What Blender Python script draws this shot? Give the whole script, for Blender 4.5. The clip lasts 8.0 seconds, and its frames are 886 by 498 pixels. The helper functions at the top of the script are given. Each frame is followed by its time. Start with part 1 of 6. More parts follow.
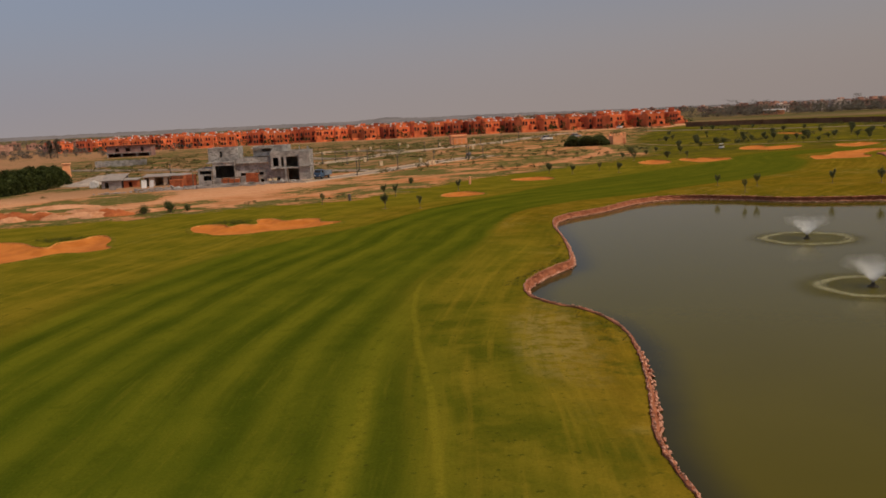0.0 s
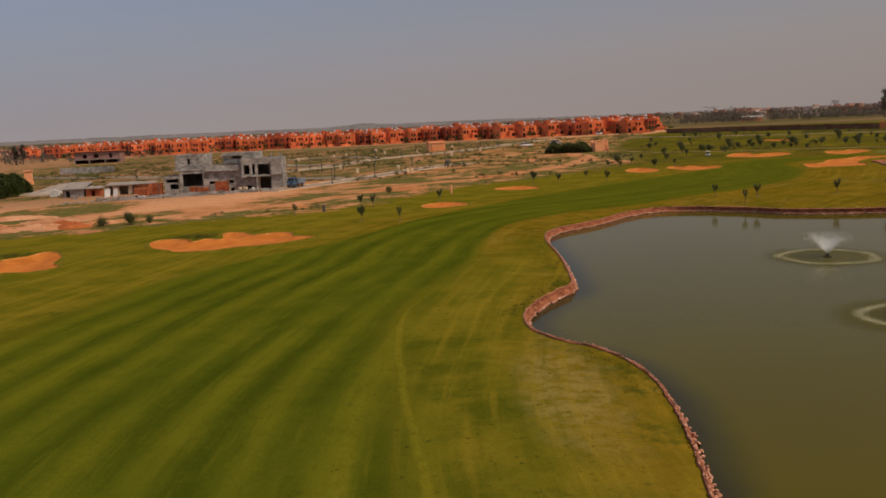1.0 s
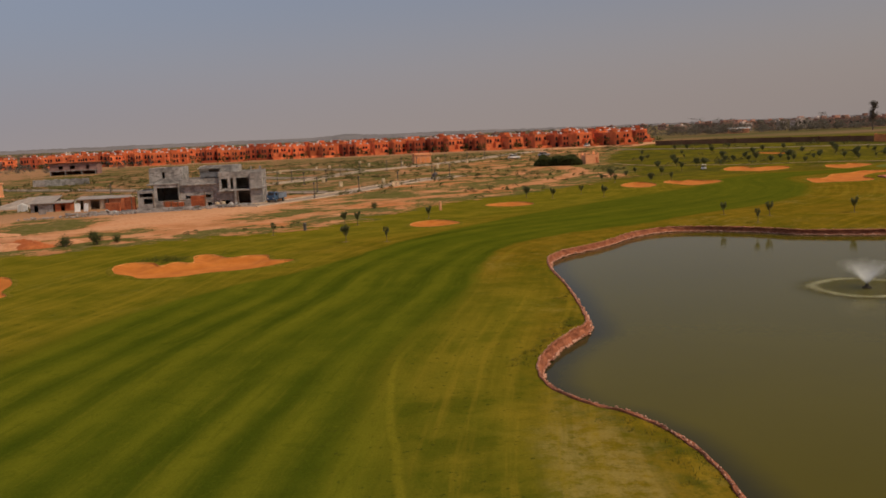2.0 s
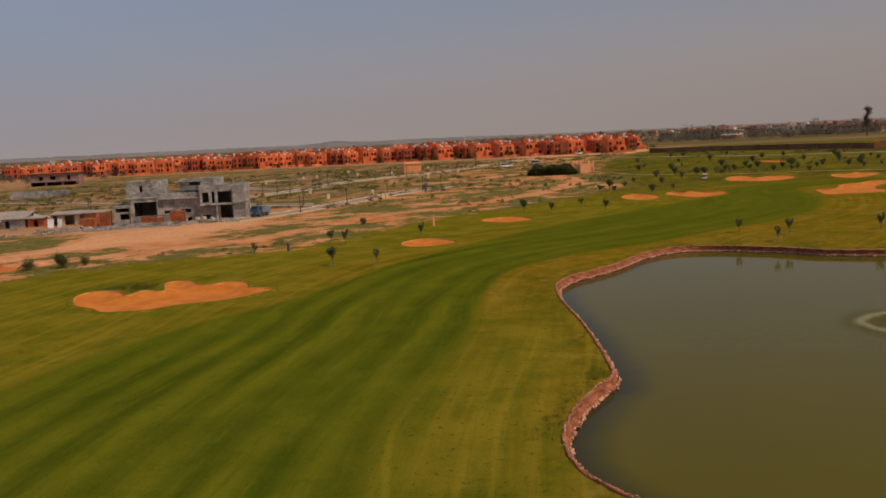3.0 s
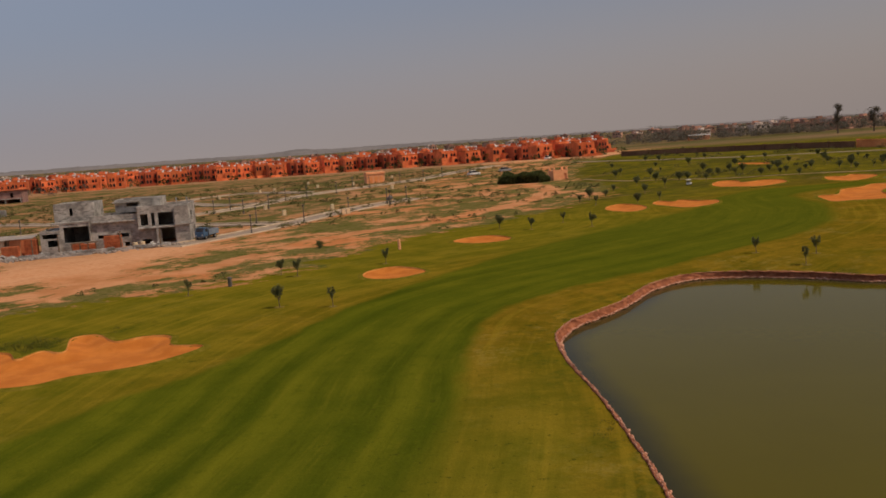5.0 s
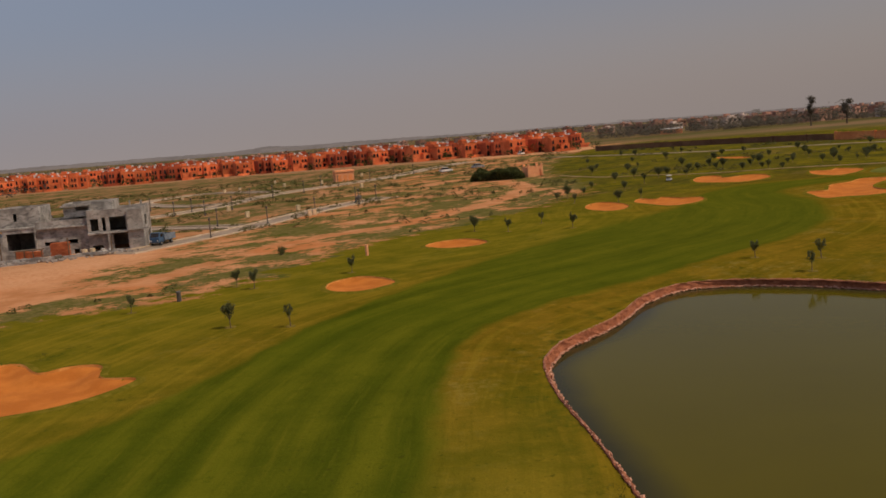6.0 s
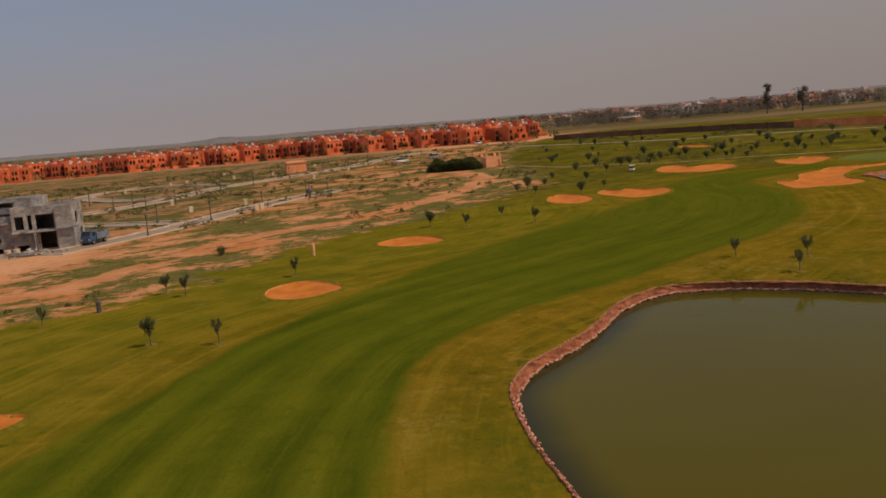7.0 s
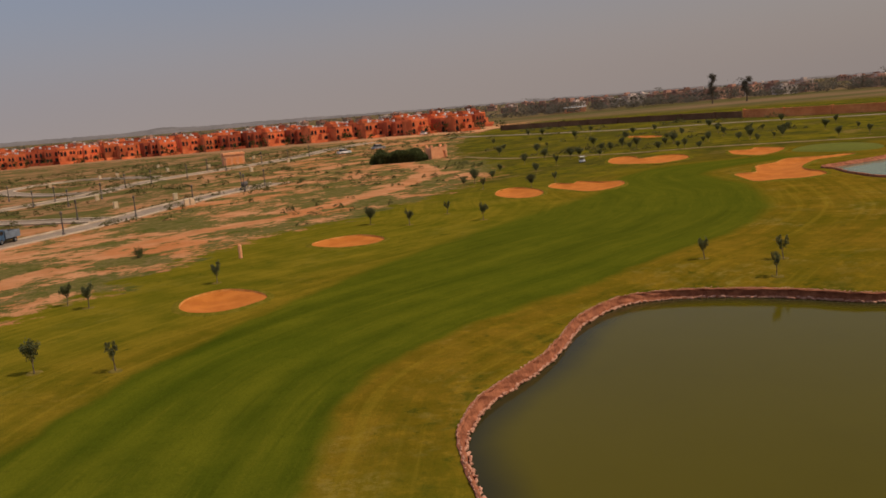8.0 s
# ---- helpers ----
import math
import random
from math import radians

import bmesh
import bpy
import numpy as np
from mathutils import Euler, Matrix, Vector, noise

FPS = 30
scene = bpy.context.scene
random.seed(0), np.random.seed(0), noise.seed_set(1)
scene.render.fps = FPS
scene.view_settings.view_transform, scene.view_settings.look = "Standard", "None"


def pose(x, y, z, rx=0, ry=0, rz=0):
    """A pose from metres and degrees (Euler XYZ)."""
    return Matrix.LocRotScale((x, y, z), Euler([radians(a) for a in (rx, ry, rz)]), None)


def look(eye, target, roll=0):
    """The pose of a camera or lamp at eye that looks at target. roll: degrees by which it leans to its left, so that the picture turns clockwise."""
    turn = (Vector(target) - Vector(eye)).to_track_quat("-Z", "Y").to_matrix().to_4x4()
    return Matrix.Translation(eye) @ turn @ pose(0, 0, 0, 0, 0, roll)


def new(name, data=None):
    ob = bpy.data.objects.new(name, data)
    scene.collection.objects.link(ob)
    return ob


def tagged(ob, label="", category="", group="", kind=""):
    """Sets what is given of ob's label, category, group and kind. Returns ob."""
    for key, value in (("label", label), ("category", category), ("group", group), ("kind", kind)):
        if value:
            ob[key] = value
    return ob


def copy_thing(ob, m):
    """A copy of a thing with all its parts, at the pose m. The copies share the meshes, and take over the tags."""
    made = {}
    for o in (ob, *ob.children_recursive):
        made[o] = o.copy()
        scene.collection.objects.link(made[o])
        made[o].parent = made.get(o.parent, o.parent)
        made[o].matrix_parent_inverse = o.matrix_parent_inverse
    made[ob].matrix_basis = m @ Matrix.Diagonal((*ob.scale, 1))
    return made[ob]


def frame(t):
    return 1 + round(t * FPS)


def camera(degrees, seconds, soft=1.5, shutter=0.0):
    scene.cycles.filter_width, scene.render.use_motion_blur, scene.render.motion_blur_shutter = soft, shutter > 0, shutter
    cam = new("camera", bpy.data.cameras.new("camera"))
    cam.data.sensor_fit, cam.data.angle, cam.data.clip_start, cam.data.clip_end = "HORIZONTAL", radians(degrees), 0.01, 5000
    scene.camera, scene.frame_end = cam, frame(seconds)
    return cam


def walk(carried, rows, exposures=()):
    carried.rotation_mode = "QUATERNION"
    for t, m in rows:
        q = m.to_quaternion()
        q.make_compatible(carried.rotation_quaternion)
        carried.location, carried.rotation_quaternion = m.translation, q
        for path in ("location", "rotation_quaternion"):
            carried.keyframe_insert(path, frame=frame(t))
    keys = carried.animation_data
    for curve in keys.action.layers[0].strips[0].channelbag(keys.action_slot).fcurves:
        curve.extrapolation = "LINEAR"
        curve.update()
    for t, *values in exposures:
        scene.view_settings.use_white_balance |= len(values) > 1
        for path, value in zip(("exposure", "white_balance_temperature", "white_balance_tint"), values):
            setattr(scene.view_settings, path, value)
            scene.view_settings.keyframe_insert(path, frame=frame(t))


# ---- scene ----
from mathutils import geometry

cam = camera(54.0, 8.0, soft=1.7)
PATH = [
    (0.0, 2.756, -22.943, 11.003, 3.419, -8.565, 2.656),
    (0.5, 2.163, -19.275, 10.947, 2.606, -8.491, 2.620),
    (1.0, 1.645, -15.395, 10.993, 1.829, -8.235, 2.548),
    (1.5, 1.139, -11.608, 11.057, 1.228, -7.886, 2.434),
    (3.0, 0.000, 0.000, 12.000, 0.000, -7.199, 2.689),
    (3.5, -0.184, 3.563, 12.226, -0.429, -7.066, 2.902),
    (4.0, -0.218, 7.366, 12.425, -1.003, -6.959, 3.219),
    (4.5, -0.203, 10.983, 12.559, -1.653, -6.927, 3.593),
    (6.0, 0.418, 22.408, 12.855, -4.274, -7.417, 4.439),
    (6.5, 0.901, 26.050, 12.856, -5.507, -7.813, 4.616),
    (7.0, 1.495, 29.858, 12.768, -7.098, -8.321, 4.692),
    (7.5, 2.207, 33.486, 12.637, -8.756, -8.770, 4.651),
    (8.0, 3.061, 37.304, 12.560, -10.617, -9.230, 4.634),
]
walk(cam, [(t, pose(x, y, z, 90 + p, r, w)) for t, x, y, z, w, p, r in PATH], exposures=[(0.0, 0.0), (4.5, 0.0), (5.8, -0.08), (7.0, -0.06), (8.0, 0.04)])

# ---- world and sun ----
SUN_DIR = Vector((0.84, -0.34, 1.35)).normalized()
world = bpy.data.worlds.new("sky")
scene.world = world
world.use_nodes = True
wn, wl = world.node_tree.nodes, world.node_tree.links
sky = wn.new("ShaderNodeTexSky")
sky.sky_type = "NISHITA"
sky.sun_disc = False
sky.sun_elevation = math.asin(SUN_DIR.z)
sky.sun_rotation = math.atan2(SUN_DIR.x, SUN_DIR.y)
sky.air_density, sky.dust_density, sky.ozone_density = 1.2, 6.0, 1.0
# dust haze: warm grey low down, paler blue above, a little brighter away from the sun's side
aim = wn.new("ShaderNodeTexCoord")
split = wn.new("ShaderNodeSeparateXYZ")
wl.new(aim.outputs["Generated"], split.inputs[0])
rise = wn.new("ShaderNodeMapRange")
rise.interpolation_type = "SMOOTHSTEP"
rise.inputs[1].default_value, rise.inputs[2].default_value = -0.03, 0.20
lean = wn.new("ShaderNodeMath")
lean.operation = "MULTIPLY_ADD"
lean.inputs[1].default_value = -0.10
wl.new(split.outputs["X"], lean.inputs[0])
wl.new(split.outputs["Z"], lean.inputs[2])
wl.new(lean.outputs[0], rise.inputs[0])
dust = wn.new("ShaderNodeMix")
dust.data_type = "RGBA"
dust.inputs[6].default_value, dust.inputs[7].default_value = (3.85, 3.22, 2.98, 1), (2.12, 2.38, 3.20, 1)
wl.new(rise.outputs[0], dust.inputs[0])
haze = wn.new("ShaderNodeMix")
haze.data_type = "RGBA"
haze.inputs[0].default_value = 0.75
wl.new(sky.outputs[0], haze.inputs[6])
wl.new(dust.outputs[2], haze.inputs[7])
side = wn.new("ShaderNodeMath")
side.operation = "MULTIPLY_ADD"
side.inputs[1].default_value, side.inputs[2].default_value = -0.28, 1.07
wl.new(split.outputs["X"], side.inputs[0])
toned = wn.new("ShaderNodeVectorMath")
toned.operation = "SCALE"
wl.new(haze.outputs[2], toned.inputs[0])
wl.new(side.outputs[0], toned.inputs["Scale"])
wl.new(toned.outputs[0], wn["Background"].inputs[0])
wn["Background"].inputs[1].default_value = 0.10
sun_data = bpy.data.lights.new("sun", "SUN")
sun_data.energy, sun_data.angle, sun_data.color = 2.7, radians(2.5), (1.0, 0.84, 0.66)
sun = new("sun", sun_data)
sun.matrix_world = look((0, 0, 200), Vector((0, 0, 200)) - SUN_DIR)


# ---- materials ----
class Nodes:
    """A material's node tree, with short calls for the nodes used here."""

    def __init__(self, name, rough=0.9, spec=0.25):
        self.m = bpy.data.materials.new(name)
        self.m.use_nodes = True
        self.n, self.l = self.m.node_tree.nodes, self.m.node_tree.links
        self.b = self.n["Principled BSDF"]
        self.b.inputs["Roughness"].default_value = rough
        self.b.inputs["Specular IOR Level"].default_value = spec
        self.geo = self.n.new("ShaderNodeNewGeometry")
        self.tex = self.n.new("ShaderNodeTexCoord")
        self.info = self.n.new("ShaderNodeObjectInfo")

    def put(self, socket, value):
        if hasattr(value, "is_linked"):
            self.l.new(value, socket)
        elif isinstance(value, tuple) and len(value) == 3 and socket.type == "RGBA":
            socket.default_value = (*value, 1)
        else:
            socket.default_value = value

    def math(self, op, a, b=0.0, clamp=False):
        n = self.n.new("ShaderNodeMath")
        n.operation, n.use_clamp = op, clamp
        self.put(n.inputs[0], a), self.put(n.inputs[1], b)
        return n.outputs[0]

    def noise(self, scale, detail=3.0, rough=0.55, world_space=True, stretch=None, turn=0.0):
        n = self.n.new("ShaderNodeTexNoise")
        n.inputs["Scale"].default_value, n.inputs["Detail"].default_value, n.inputs["Roughness"].default_value = scale, detail, rough
        v = self.geo.outputs["Position"] if world_space else self.tex.outputs["Object"]
        if stretch:
            mp = self.n.new("ShaderNodeMapping")
            mp.vector_type = "TEXTURE"
            mp.inputs["Scale"].default_value, mp.inputs["Rotation"].default_value = stretch, (0, 0, radians(turn))
            self.l.new(v, mp.inputs[0])
            v = mp.outputs[0]
        self.l.new(v, n.inputs["Vector"])
        return n.outputs["Fac"]

    def noise_at(self, x, y, scale, detail=3.0, rough=0.55):
        """Noise over two values in place of the position."""
        c = self.n.new("ShaderNodeCombineXYZ")
        self.put(c.inputs[0], x), self.put(c.inputs[1], y)
        n = self.n.new("ShaderNodeTexNoise")
        n.inputs["Scale"].default_value, n.inputs["Detail"].default_value, n.inputs["Roughness"].default_value = scale, detail, rough
        self.l.new(c.outputs[0], n.inputs["Vector"])
        return n.outputs["Fac"]

    def step(self, value, lo, hi):
        n = self.n.new("ShaderNodeMapRange")
        n.interpolation_type = "SMOOTHSTEP"
        self.put(n.inputs[0], value)
        n.inputs[1].default_value, n.inputs[2].default_value = lo, hi
        return n.outputs[0]

    def mix(self, fac, a, b, blend="MIX"):
        n = self.n.new("ShaderNodeMix")
        n.data_type, n.blend_type = "RGBA", blend
        self.put(n.inputs[0], fac), self.put(n.inputs[6], a), self.put(n.inputs[7], b)
        return n.outputs[2]

    def attr(self, name):
        n = self.n.new("ShaderNodeAttribute")
        n.attribute_name = name
        return n.outputs["Fac"]

    def bump(self, height, strength=0.3, distance=0.05):
        n = self.n.new("ShaderNodeBump")
        n.inputs["Strength"].default_value, n.inputs["Distance"].default_value = strength, distance
        self.put(n.inputs["Height"], height)
        self.l.new(n.outputs[0], self.b.inputs["Normal"])

    def done(self, color):
        self.put(self.b.inputs["Base Color"], color)
        return self.m


def surface(name, light, dark, scale=1.0, fine=9.0, rough=0.9, spec=0.25, vary=0.0, bump=0.3, world_space=True, metal=0.0):
    """A plain worn surface: two colours mixed by a broad and a fine noise, with relief, and a change from object to object."""
    k = Nodes(name, rough, spec)
    k.b.inputs["Metallic"].default_value = metal
    a = k.step(k.noise(scale, 4, 0.6, world_space), 0.35, 0.68)
    c = k.mix(a, dark, light)
    f = k.noise(fine, 3, 0.6, world_space)
    c = k.mix(0.35, c, k.mix(k.step(f, 0.3, 0.7), (0.35, 0.35, 0.35), (0.65, 0.65, 0.65)), "OVERLAY")
    if vary:
        v = k.math("MULTIPLY_ADD", k.info.outputs["Random"], vary * 2)
        k.n[v.node.name].inputs[2].default_value = 1 - vary
        c = k.mix(1.0, c, v, "MULTIPLY")
    if bump:
        k.bump(f, bump, 0.6 / fine)
    return k.done(c)


def ground_material():
    k = Nodes("ground", 1.0, 0.0)
    n_big, n_mid = k.noise(0.045, 3), k.noise(0.22, 4, 0.6)
    n_fine, n_grain = k.noise(1.6, 5, 0.7), k.noise(9.0, 3, 0.7)
    # rough grass, olive to straw, with dry patches and dark weeds
    clump, speck = k.noise(0.75, 6, 0.72), k.noise(3.2, 4, 0.7)
    rough = k.mix(k.step(n_mid, 0.32, 0.66), (0.114, 0.080, 0.0058), (0.182, 0.111, 0.0105))
    rough = k.mix(k.math("MULTIPLY", k.step(n_big, 0.48, 0.68), 0.40), rough, (0.086, 0.086, 0.0050))
    rough = k.mix(k.math("MULTIPLY", k.step(clump, 0.50, 0.66), 0.45), rough, (0.248, 0.150, 0.012))
    rough = k.mix(k.math("MULTIPLY", k.step(clump, 0.46, 0.34), 0.45), rough, (0.072, 0.070, 0.0048))
    lush = k.mix(k.step(n_mid, 0.34, 0.66), (0.100, 0.095, 0.0070), (0.164, 0.129, 0.0105))
    lush = k.mix(k.math("MULTIPLY", k.step(clump, 0.50, 0.66), 0.35), lush, (0.160, 0.126, 0.010))
    west = k.math("ADD", k.attr("course"), k.math("MULTIPLY", k.math("SUBTRACT", k.noise(0.03, 4), 0.5), 1.6))
    rough = k.mix(k.math("MULTIPLY", k.step(west, 0.7, 0.0), 0.85), rough, lush)
    dry = k.math("MULTIPLY", k.step(k.noise(0.12, 5, 0.7), 0.50, 0.64), k.step(k.noise(1.0, 6, 0.76), 0.44, 0.60))
    dry = k.math("MULTIPLY", dry, k.math("ADD", k.math("MULTIPLY", k.step(west, 0.3, 0.9), 0.28), 0.12))
    rough = k.mix(dry, rough, (0.29, 0.212, 0.050))
    tuft = k.math("MULTIPLY", k.step(k.noise(0.9, 6, 0.78), 0.55, 0.66), k.step(k.noise(0.16, 3), 0.44, 0.60))
    rough = k.mix(k.math("MULTIPLY", tuft, 0.70), rough, (0.044, 0.052, 0.006))
    weeds = k.math("MULTIPLY", k.step(k.attr("bank"), 3.6, 0.6), k.step(k.noise(0.33, 6, 0.74), 0.50, 0.62))
    rough = k.mix(k.math("MULTIPLY", weeds, 0.75), rough, (0.046, 0.055, 0.006))
    # mown fairway: soft uneven swaths of one mower's width that follow its course
    swath, along, inward_by = k.attr("swath"), k.attr("along"), k.attr("fairway")
    place = k.n.new("ShaderNodeSeparateXYZ")
    k.l.new(k.geo.outputs["Position"], place.inputs[0])
    wob = k.math("ADD", k.math("MULTIPLY", k.math("SUBTRACT", k.noise(0.045, 3), 0.5), 3.4), k.math("MULTIPLY", k.math("SUBTRACT", n_mid, 0.5), 1.3))
    wave = k.math("COSINE", k.math("ADD", k.math("MULTIPLY", swath, 2 * math.pi / 3.2), wob))
    wave = k.math("MULTIPLY", wave, k.math("ADD", k.math("MULTIPLY", k.step(k.noise_at(k.math("MULTIPLY", swath, 0.16), k.math("MULTIPLY", along, 0.045), 1.0, 3), 0.30, 0.58), 0.72), 0.28))
    wave = k.math("MULTIPLY", wave, k.math("ADD", k.math("MULTIPLY", k.step(along, 98, 48), 0.62), 0.48))
    band = k.noise_at(k.math("MULTIPLY", swath, 0.34), k.math("MULTIPLY", along, 0.030), 1.0, 4, 0.6)
    lay = k.math("ADD", k.math("MULTIPLY", wave, k.math("ADD", k.math("MULTIPLY", k.step(along, 46, 22), 0.35), 0.62)), k.math("MULTIPLY", k.math("SUBTRACT", band, 0.5), 4.2))
    lay = k.math("ADD", lay, k.math("MULTIPLY", k.math("SUBTRACT", n_mid, 0.5), 2.4))
    fair = k.mix(k.step(lay, -2.0, 2.0), (0.040, 0.055, 0.0037), (0.121, 0.117, 0.0080))
    fair = k.mix(k.math("MULTIPLY", k.step(n_big, 0.42, 0.66), 0.30), fair, (0.064, 0.084, 0.0048))
    fair = k.mix(k.math("MULTIPLY", k.step(along, 85, 135), 0.45), fair, (0.086, 0.088, 0.0080))
    thin = k.noise_at(k.math("MULTIPLY", swath, 1.7), k.math("MULTIPLY", along, 0.11), 1.0, 5, 0.68)
    fair = k.mix(k.math("MULTIPLY", k.step(thin, 0.52, 0.70), 0.34), fair, (0.140, 0.124, 0.010))
    fair = k.mix(k.math("MULTIPLY", k.step(thin, 0.47, 0.32), 0.34), fair, (0.040, 0.050, 0.0036))
    fair = k.mix(k.math("MULTIPLY", k.step(clump, 0.53, 0.68), 0.34), fair, (0.044, 0.056, 0.0036))
    fair = k.mix(k.math("MULTIPLY", k.step(speck, 0.55, 0.72), 0.25), fair, (0.130, 0.118, 0.009))
    # the cut strip beside it near the pond: greener, in dark old patches, with worn straw further out
    outward = k.math("ADD", k.math("MULTIPLY", inward_by, -1.0), k.math("MULTIPLY", k.math("SUBTRACT", k.noise(0.25, 4), 0.5), 2.4))
    south = k.step(place.outputs["Y"], 74, 44)
    side = k.math("MULTIPLY", k.math("MULTIPLY", k.step(outward, 9.5, 3.5), k.step(place.outputs["X"], -6, -3)), south)
    rough = k.mix(k.math("MULTIPLY", side, 0.90), rough, lush)
    old = k.math("MULTIPLY", k.math("MULTIPLY", k.step(outward, 0.1, 0.9), k.step(outward, 7.0, 4.6)), k.step(place.outputs["X"], -6, -3))
    old = k.math("MULTIPLY", k.math("MULTIPLY", old, k.step(k.noise(0.17, 5, 0.6), 0.45, 0.58)), k.step(place.outputs["Y"], 37, 27))
    rough = k.mix(k.math("MULTIPLY", old, 0.66), rough, (0.050, 0.060, 0.0040))
    worn = k.n.new("ShaderNodeMapping")
    worn.vector_type = "TEXTURE"
    worn.inputs["Location"].default_value, worn.inputs["Rotation"].default_value, worn.inputs["Scale"].default_value = (5.3, 19.5, 0.0), (0, 0, radians(4)), (2.3, 9.5, 60.0)
    k.l.new(k.geo.outputs["Position"], worn.inputs[0])
    reach = k.n.new("ShaderNodeVectorMath")
    reach.operation = "LENGTH"
    k.l.new(worn.outputs[0], reach.inputs[0])
    bald = k.math("MULTIPLY", k.step(k.math("ADD", reach.outputs["Value"], k.math("MULTIPLY", k.math("SUBTRACT", n_mid, 0.5), 1.8)), 1.15, 0.45), k.step(k.noise(1.1, 6, 0.75), 0.36, 0.60))
    rough = k.mix(k.math("MULTIPLY", bald, 0.55), rough, (0.285, 0.205, 0.060))
    mown = k.noise_at(k.math("MULTIPLY", swath, 1.25), k.math("MULTIPLY", along, 0.045), 1.0, 4, 0.6)
    rough = k.mix(k.math("MULTIPLY", k.step(mown, 0.50, 0.66), 0.36), rough, (0.235, 0.160, 0.014))
    rough = k.mix(k.math("MULTIPLY", k.step(mown, 0.48, 0.34), 0.34), rough, (0.076, 0.072, 0.0050))
    crisp = k.math("ADD", k.math("MULTIPLY", k.math("MULTIPLY", k.step(place.outputs["Y"], 40, 68), k.math("SUBTRACT", 1.0, k.math("MULTIPLY", k.step(place.outputs["Y"], 90, 120), 0.7))), 0.78), 0.22)
    edge = k.step(k.math("MULTIPLY", k.math("ADD", inward_by, k.math("MULTIPLY", k.math("SUBTRACT", n_mid, 0.5), 2.6)), crisp), -0.6, 0.6)
    grass = k.mix(edge, rough, fair)
    far_side = k.math("MULTIPLY", k.step(place.outputs["Y"], 135, 185), k.step(inward_by, 0.5, -3.0))
    mott = k.math("MULTIPLY", far_side, k.step(k.noise(0.10, 6, 0.7), 0.38, 0.58))
    grass = k.mix(k.math("MULTIPLY", mott, 0.78), grass, (0.070, 0.060, 0.011))
    tufts = k.math("MULTIPLY", far_side, k.step(k.noise(0.28, 6, 0.72), 0.52, 0.62))
    grass = k.mix(k.math("MULTIPLY", tufts, 0.70), grass, (0.040, 0.046, 0.010))
    dirt = k.math("MULTIPLY", far_side, k.step(k.noise(0.07, 6, 0.75, True, (1.8, 1, 1), 20), 0.58, 0.66))
    grass = k.mix(k.math("MULTIPLY", dirt, 0.50), grass, (0.230, 0.140, 0.050))
    back = k.math("MULTIPLY", k.attr("hollow"), k.step(k.noise(0.55, 5, 0.7), 0.36, 0.56))
    grass = k.mix(k.math("MULTIPLY", back, 0.72), grass, (0.050, 0.058, 0.008))
    dots = k.math("MULTIPLY", k.step(k.noise(2.3, 4, 0.62), 0.60, 0.70), k.math("ADD", k.math("MULTIPLY", side, 0.55), 0.25))
    grass = k.mix(dots, grass, (0.046, 0.050, 0.006))
    # pale wheel lines
    sway = k.math("MULTIPLY", k.math("SUBTRACT", k.noise(0.16, 2), 0.5), 0.7)
    cut = k.math("MULTIPLY", k.step(k.math("ABSOLUTE", k.math("ADD", inward_by, sway)), 0.26, 0.06), k.step(n_fine, 0.28, 0.55))
    cut = k.math("MULTIPLY", cut, k.math("MULTIPLY", k.step(place.outputs["Y"], 47, 30), k.step(place.outputs["X"], -8, -6)))
    pale = k.math("MULTIPLY", k.step(k.math("ABSOLUTE", k.math("ADD", k.math("ADD", swath, 3.3), sway)), 0.42, 0.10), k.step(place.outputs["Y"], 22, 6))
    cut = k.math("MAXIMUM", cut, k.math("MULTIPLY", pale, k.step(n_fine, 0.30, 0.60)))
    grass = k.mix(k.math("MULTIPLY", cut, 0.42), grass, (0.205, 0.165, 0.012))
    # bare red soil with scrub
    inland = k.attr("soil")
    soil = k.mix(k.step(n_mid, 0.35, 0.65), (0.53, 0.248, 0.115), (0.41, 0.172, 0.070))
    soil = k.mix(k.math("MULTIPLY", k.step(k.noise(0.7, 5, 0.7), 0.5, 0.72), 0.5), soil, (0.33, 0.150, 0.070))
    soil = k.mix(k.math("MULTIPLY", k.step(k.noise(0.05, 4), 0.50, 0.66), 0.55), soil, (0.46, 0.150, 0.046))
    soil = k.mix(k.math("MULTIPLY", k.step(k.attr("bare"), 0.1, 0.8), k.step(n_fine, 0.25, 0.70)), soil, (0.60, 0.315, 0.165))
    soil = k.mix(k.math("MULTIPLY", k.step(k.math("ADD", inland, k.math("MULTIPLY", n_big, 30.0)), 50, 90), 0.75), soil, (0.250, 0.140, 0.070))
    scrub = k.mix(k.step(n_fine, 0.32, 0.68), (0.088, 0.082, 0.018), (0.165, 0.128, 0.040))
    scrub = k.mix(k.step(k.noise(0.22, 5, 0.75), 0.50, 0.66), scrub, (0.072, 0.080, 0.014))
    scrub = k.mix(k.math("MULTIPLY", k.step(k.noise(0.6, 6, 0.78), 0.50, 0.62), 0.6), scrub, (0.215, 0.140, 0.064))
    scrub = k.mix(k.math("MULTIPLY", k.step(clump, 0.54, 0.68), 0.7), scrub, (0.044, 0.050, 0.010))
    scrub = k.mix(k.math("MULTIPLY", k.step(k.math("ADD", inland, k.math("MULTIPLY", n_mid, 30.0)), 55, 95), 0.75), scrub, (0.094, 0.084, 0.026))
    streaks = k.noise(0.115, 10, 0.76, True, (1.25, 0.95, 1.0), 35)
    patches = k.noise(0.042, 5, 0.6)
